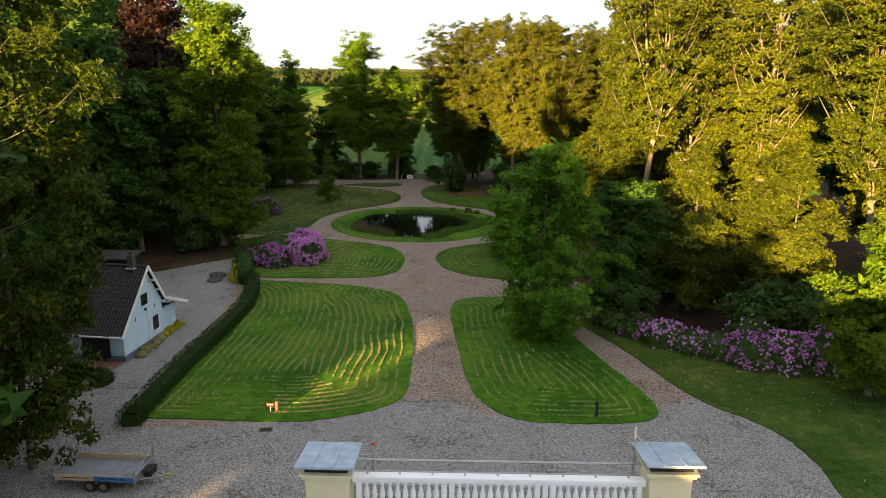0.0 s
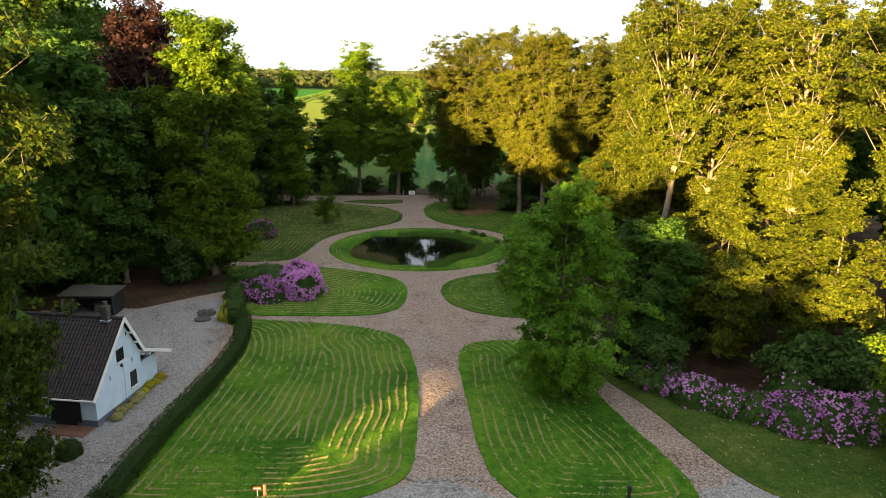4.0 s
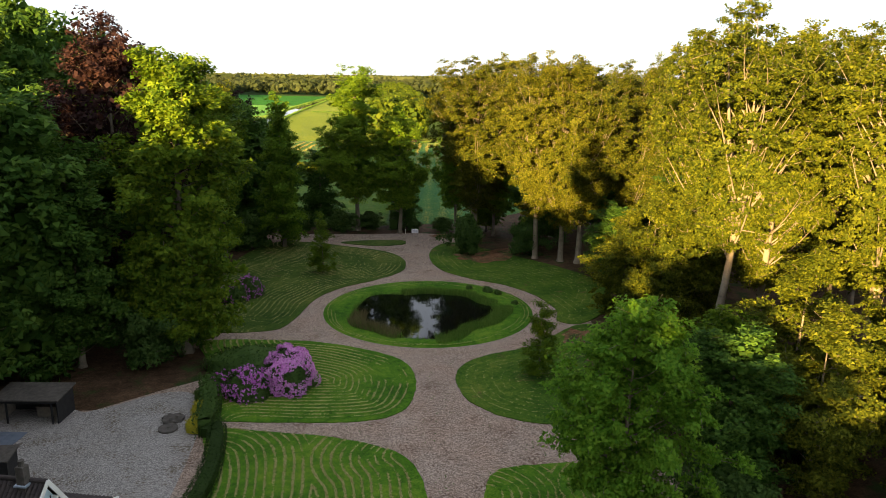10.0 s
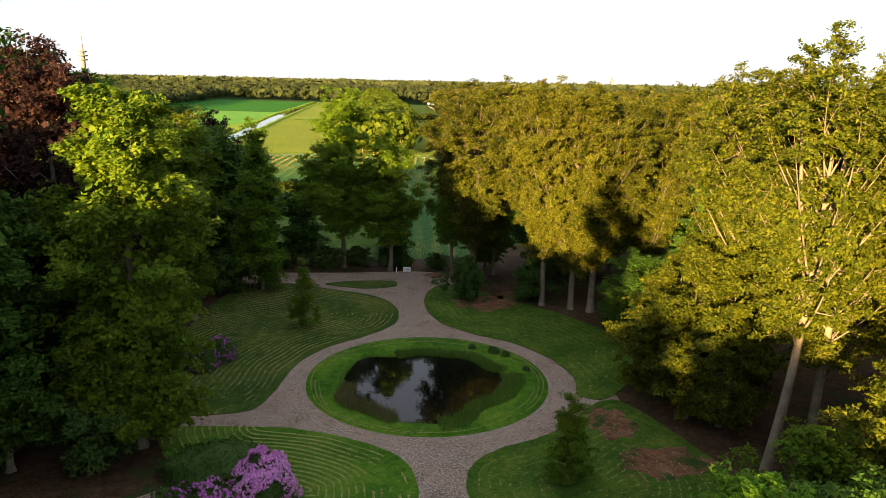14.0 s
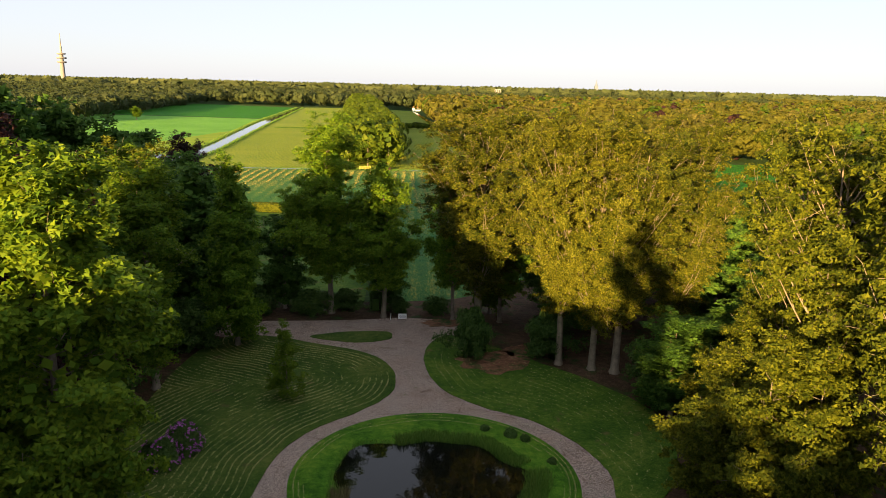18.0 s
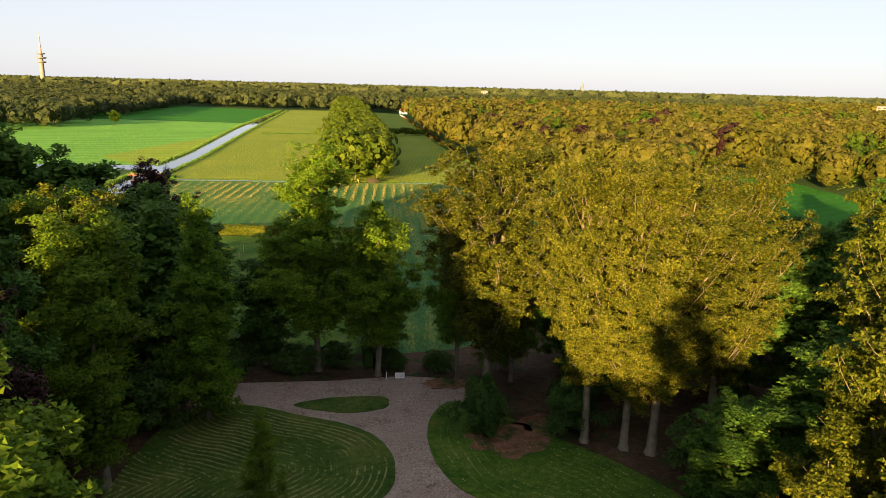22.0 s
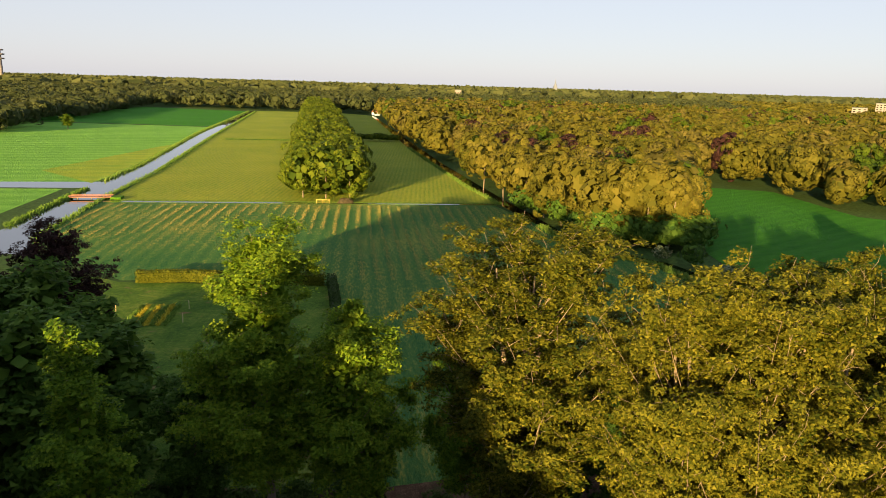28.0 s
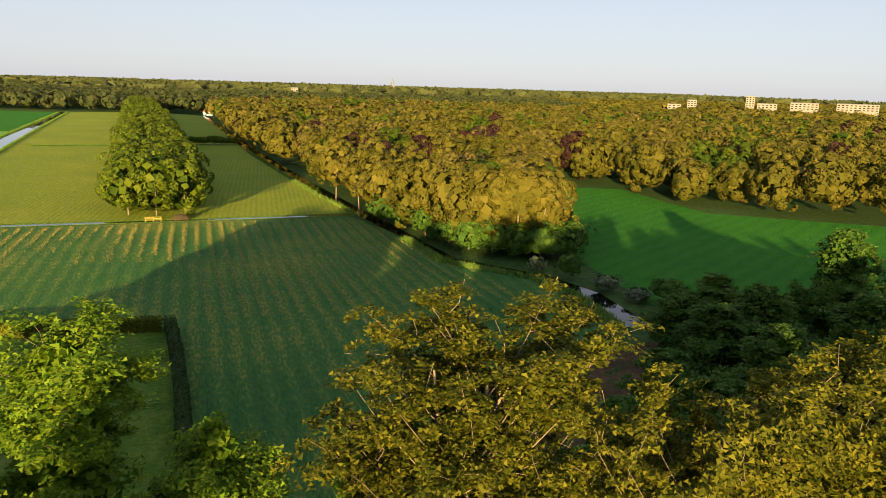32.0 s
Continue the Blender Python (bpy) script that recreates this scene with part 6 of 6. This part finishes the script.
for i, (x, y, rx_, ry_) in enumerate(((6.6, 124.6, 4.2, 3.4), (16.4, 83.4, 3.6, 2.4), (14.0, 90.0, 2.0, 3.0), (1.5, 138.6, 2.6, 1.6), (11, 128, 3, 2))):
    ring = [(x + rx_ * math.cos(a * math.tau / 20) * (1 + 0.2 * math.sin(a * 2.3 + i)), y + ry_ * math.sin(a * math.tau / 20) * (1 + 0.2 * math.cos(a * 1.7 + i))) for a in range(20)]
    tagged(sheet("litter_patch", ring, 0.085, M_LEAFPATCH, 0.05), "patch of reddish-brown leaf litter on the grass", "leaf litter", kind="structure")

# ---- vegetable garden ----
for i in range(7):
    row_x = -42.0 + i * 1.0
    k = 60
    pos = np.c_[row_x + rng.normal(size=k) * 0.12, np.linspace(197.5, 208, k), np.zeros(k)]
    b = blades("vegetable_row", np.repeat(pos, 6, axis=0) + rng.normal(size=(k * 6, 3)) * (0.15, 0.15, 0), rng.uniform(0.25, 0.6, k * 6), 0.07, M_YELLOW if i % 2 else M_REED, "yellow-green row of vegetables in the garden", 0.6)
    b["category"] = "vegetables"
for x, y in ((-45, 200), (-45.5, 205), (-34, 206), (-33.5, 199)):
    sh = part("garden_stake", rod_bm((0, 0, 0), (0, 0, 1.6), 0.05), M_WOODBOARD)
    sh.location = (x, y, -0.03)
    tagged(sh, "pale wooden stake in the vegetable garden", "stake")

# ---- bridge, gate and field furniture ----
br = empty("footbridge", pose(-87.5, 320.5, 0.0, 0, 0, 3), "low reddish-brown timber bridge over the canal", "bridge")
part("deck", box_bm((12.5, 3.0, 0.25), (0, 0, 0.65), 0.03), M_BRICK, br)
for y in (-1.4, 1.4):
    part("rail", box_bm((12.5, 0.12, 0.14), (0, y, 1.12), 0.01), M_BRICK, br)
    for i in range(7):
        part("post", box_bm((0.12, 0.12, 0.45), (-6.0 + i * 2.0, y, 0.9), 0.01), M_BRICK, br)
for x in (-4, 0, 4):
    part("pile", rod_bm((x, 0, -0.1), (x, 0, 0.6), 0.2), M_TIMBER, br)
for x in (-7.6, 7.6):
    part("abutment", box_bm((3.2, 4.0, 0.75), (x, 0, 0.3), 0.1), M_LAWN, br)
gt = empty("field_gate", pose(-15.6, 315.2, 0.0), "yellow painted field gate at the ditch", "gate")
for z in (0.35, 0.75, 1.15):
    part("bar", rod_bm((-2.0, 0, z), (2.0, 0, z), 0.06), M_YPLASTIC, gt)
for x in (-2.05, 0.0, 2.05):
    part("post", rod_bm((x, 0, -0.05), (x, 0, 1.35), 0.09), M_YPLASTIC, gt)
heap = mound("brush_heap", (-8.4, 316.5), (2.4, 1.6, 1.4), 77, M_BARK_LEAF, 0, None, "brown heap of cut brushwood by the ditch", "brush heap", 0.25, 900, 6)

# bank vegetation along the canal, the ditch and the creek
def verge(name, line, width, n, h0, h1, material, label, w=0.06):
    seg = [(np.array(a), np.array(b)) for a, b in zip(line, line[1:])]
    L = np.array([np.linalg.norm(b - a) for a, b in seg])
    i = rng.choice(len(seg), n, p=L / L.sum())
    t = rng.random(n)
    pos = np.array([seg[k][0] * (1 - u) + seg[k][1] * u for k, u in zip(i, t)]) + rng.normal(size=(n, 2)) * width
    b = blades(name, np.c_[pos, np.full(n, -0.06)], rng.uniform(h0, h1, n), w, material, label, 0.35)
    b["category"] = "grass verge"


verge("canal_verge", plan([(-67.3, 217), (-70, 266), (-70.7, 322), (-81.2, 490), (-97.5, 800)]), 0.6, 7000, 0.6, 1.3, M_REED, "tall green grass along the canal", 0.16)
verge("canal_verge", plan([(-77.5, 230), (-79.7, 283)]), 0.6, 1500, 0.6, 1.3, M_REED, "tall green grass along the canal", 0.16)
verge("canal_verge", plan([(-80.3, 300), (-81.2, 348), (-92.7, 500), (-103.7, 800)]), 0.7, 6000, 0.6, 1.4, M_REED, "tall green grass along the canal", 0.16)
verge("ditch_verge", plan([(-68, 264.9), (34, 263.6)]), 0.25, 3000, 0.1, 0.35, M_REED, "rough green grass along the ditch", 0.12)
verge("ditch_verge", plan([(-68, 261.8), (34, 261.2)]), 0.2, 2500, 0.1, 0.25, M_REED, "rough green grass along the ditch", 0.1)
verge("creek_verge", plan([(38.6, 232), (39.5, 210), (45.5, 202.5), (51, 195), (53, 184), (51, 168)]), 0.6, 4000, 0.5, 1.2, M_REED, "rank green growth along the creek", 0.12)
verge("creek_verge", plan([(35, 262), (31, 297), (23.3, 430)]), 0.5, 3000, 0.5, 1.2, M_REED, "rank green growth along the creek", 0.14)
verge("field_verge", [(-85, 556), (-41, 558)], 1.2, 1500, 0.4, 0.9, M_REED, "rough grass strip across the long field", 0.3)
canopy("field_shrubs", np.array([(-3.0 + 3.25 * k + random.uniform(-1, 1), 565.1 + random.uniform(-3, 3)) for k in range(9)]), 5.5, 4.0, 260, 0.4, M_LIME, "low bushes along a ditch in the field beside the wood", 65)
creek_green = np.array([(66, 252), (68.5, 232), (76, 205), (78, 212), (84, 200), (90, 195), (98, 190), (70, 196), (62, 182), (66, 187), (72, 184), (80, 186), (60, 176), (68, 178), (88, 184), (76, 192)], float)
canopy("creek_shrubs", creek_green, 5.2, 3.8, 1300, 0.17, M_DARK, "green shrubs crowding the creek bank", 63)
canopy("hawthorn_shrubs", np.array([(64, 238), (71, 222), (73, 214), (80, 196), (65, 184)], float), 3.4, 2.8, 1300, 0.14, M_HAWTHORN, "white-flowering hawthorns beside the creek", 64)

# ---- landmarks on the horizon ----
def far_place(eye, az, dist):
    a = radians(az)
    return eye[0] + dist * math.sin(a), eye[1] + dist * math.cos(a)


tx, ty = far_place((-6.1, 53), -23.46, 2500)
tower = empty("broadcast_tower", pose(tx, ty, 0), "tall pale concrete broadcast tower with slim mast", "tower")
part("shaft", lathe_bm([(8.5, 0), (7.0, 30), (5.8, 70), (5.2, 98)], 20), M_FARWALL, tower)
for z, r_ in ((72, 13.5), (84, 14.5), (96, 12.5)):
    part("platform", lathe_bm([(r_ - 1.5, z - 2.2), (r_, z), (r_, z + 1.6), (r_ - 2.5, z + 2.0)], 24), M_FARWALL, tower)
part("mast", lathe_bm([(3.2, 98), (2.8, 118), (1.8, 119), (1.5, 140), (1.0, 141), (0.8, 155)], 10), M_STONE, tower, "slim grey mast")
cx, cy = far_place((-7.8, 103.7), 16.05, 2600)
church = empty("church", pose(cx, cy, 0), "distant church with pointed grey spire", "church")
part("tower", box_bm((11, 11, 42), (0, 0, 21)), M_PLINTH, church)
part("spire", lathe_bm([(6.5, 42), (3.5, 48), (1.5, 55), (0.2, 64)], 8), M_PLINTH, church)
part("nave", box_bm((16, 40, 24), (18, 0, 12)), M_BRICK, church)


def block(az0, az1, el, dist, floors, label, depth=14):
    """A far block of flats with a window in every bay."""
    (x0, y0), (x1, y1) = far_place((-7.8, 103.7), az0, dist), far_place((-7.8, 103.7), az1, dist)
    top = 39.2 + dist * math.tan(radians(el))
    w = math.hypot(x1 - x0, y1 - y0)
    b = empty("apartment_block", pose((x0 + x1) / 2, (y0 + y1) / 2, 0, 0, 0, math.degrees(math.atan2(y1 - y0, x1 - x0))), label, "building", "far apartment blocks")
    part("wall", box_bm((w, depth, top), (0, depth / 2, top / 2), 0.1), M_FARWALL, b)
    part("roof", box_bm((w + 0.6, depth + 0.6, 0.5), (0, depth / 2, top + 0.25), 0.05), M_PLINTH, b)
    bays = max(3, int(w / 5))
    for f in range(floors):
        for k in range(bays):
            part("window", box_bm((w / bays * 0.5, 0.3, 1.2), (-w / 2 + (k + 0.5) * w / bays, -0.05, top - 2.0 - f * 3.0)), M_GLASS, b)
    return b


block(37.1, 38.05, -0.86, 1150, 2, "low pale flat-roofed block above the trees")
block(38.5, 39.15, -0.52, 1150, 4, "pale apartment block above the trees")
block(42.5, 43.1, -0.1, 1150, 5, "brownish apartment tower above the trees")
block(43.3, 44.6, -0.62, 1150, 2, "long low pale building above the trees")
block(45.45, 47.25, -0.48, 1150, 3, "long cream apartment block above the trees")
block(48.35, 50.9, -0.45, 1150, 3, "long cream apartment slab above the trees")
block(8.3, 8.8, -0.5, 1500, 2, "white building on the wooded horizon")
fh = empty("farmhouse", pose(23, 935, 0, 0, 0, 20), "small red-roofed farmhouse at the wood's edge", "house")
part("wall", box_bm((7, 9, 3.5), (0, 0, 1.75), 0.05), M_WHITE, fh)
bm = bmesh.new()
vs = [bm.verts.new(p) for p in ((-4, -5, 3.4), (4, -5, 3.4), (0, -5, 7.5), (-4, 5, 3.4), (4, 5, 3.4), (0, 5, 7.5))]
for f in ((0, 1, 2), (3, 5, 4), (0, 2, 5, 3), (1, 4, 5, 2), (0, 3, 4, 1)):
    bm.faces.new([vs[i] for i in f])
part("roof", bm, M_BRICK, fh, "red tiled roof")
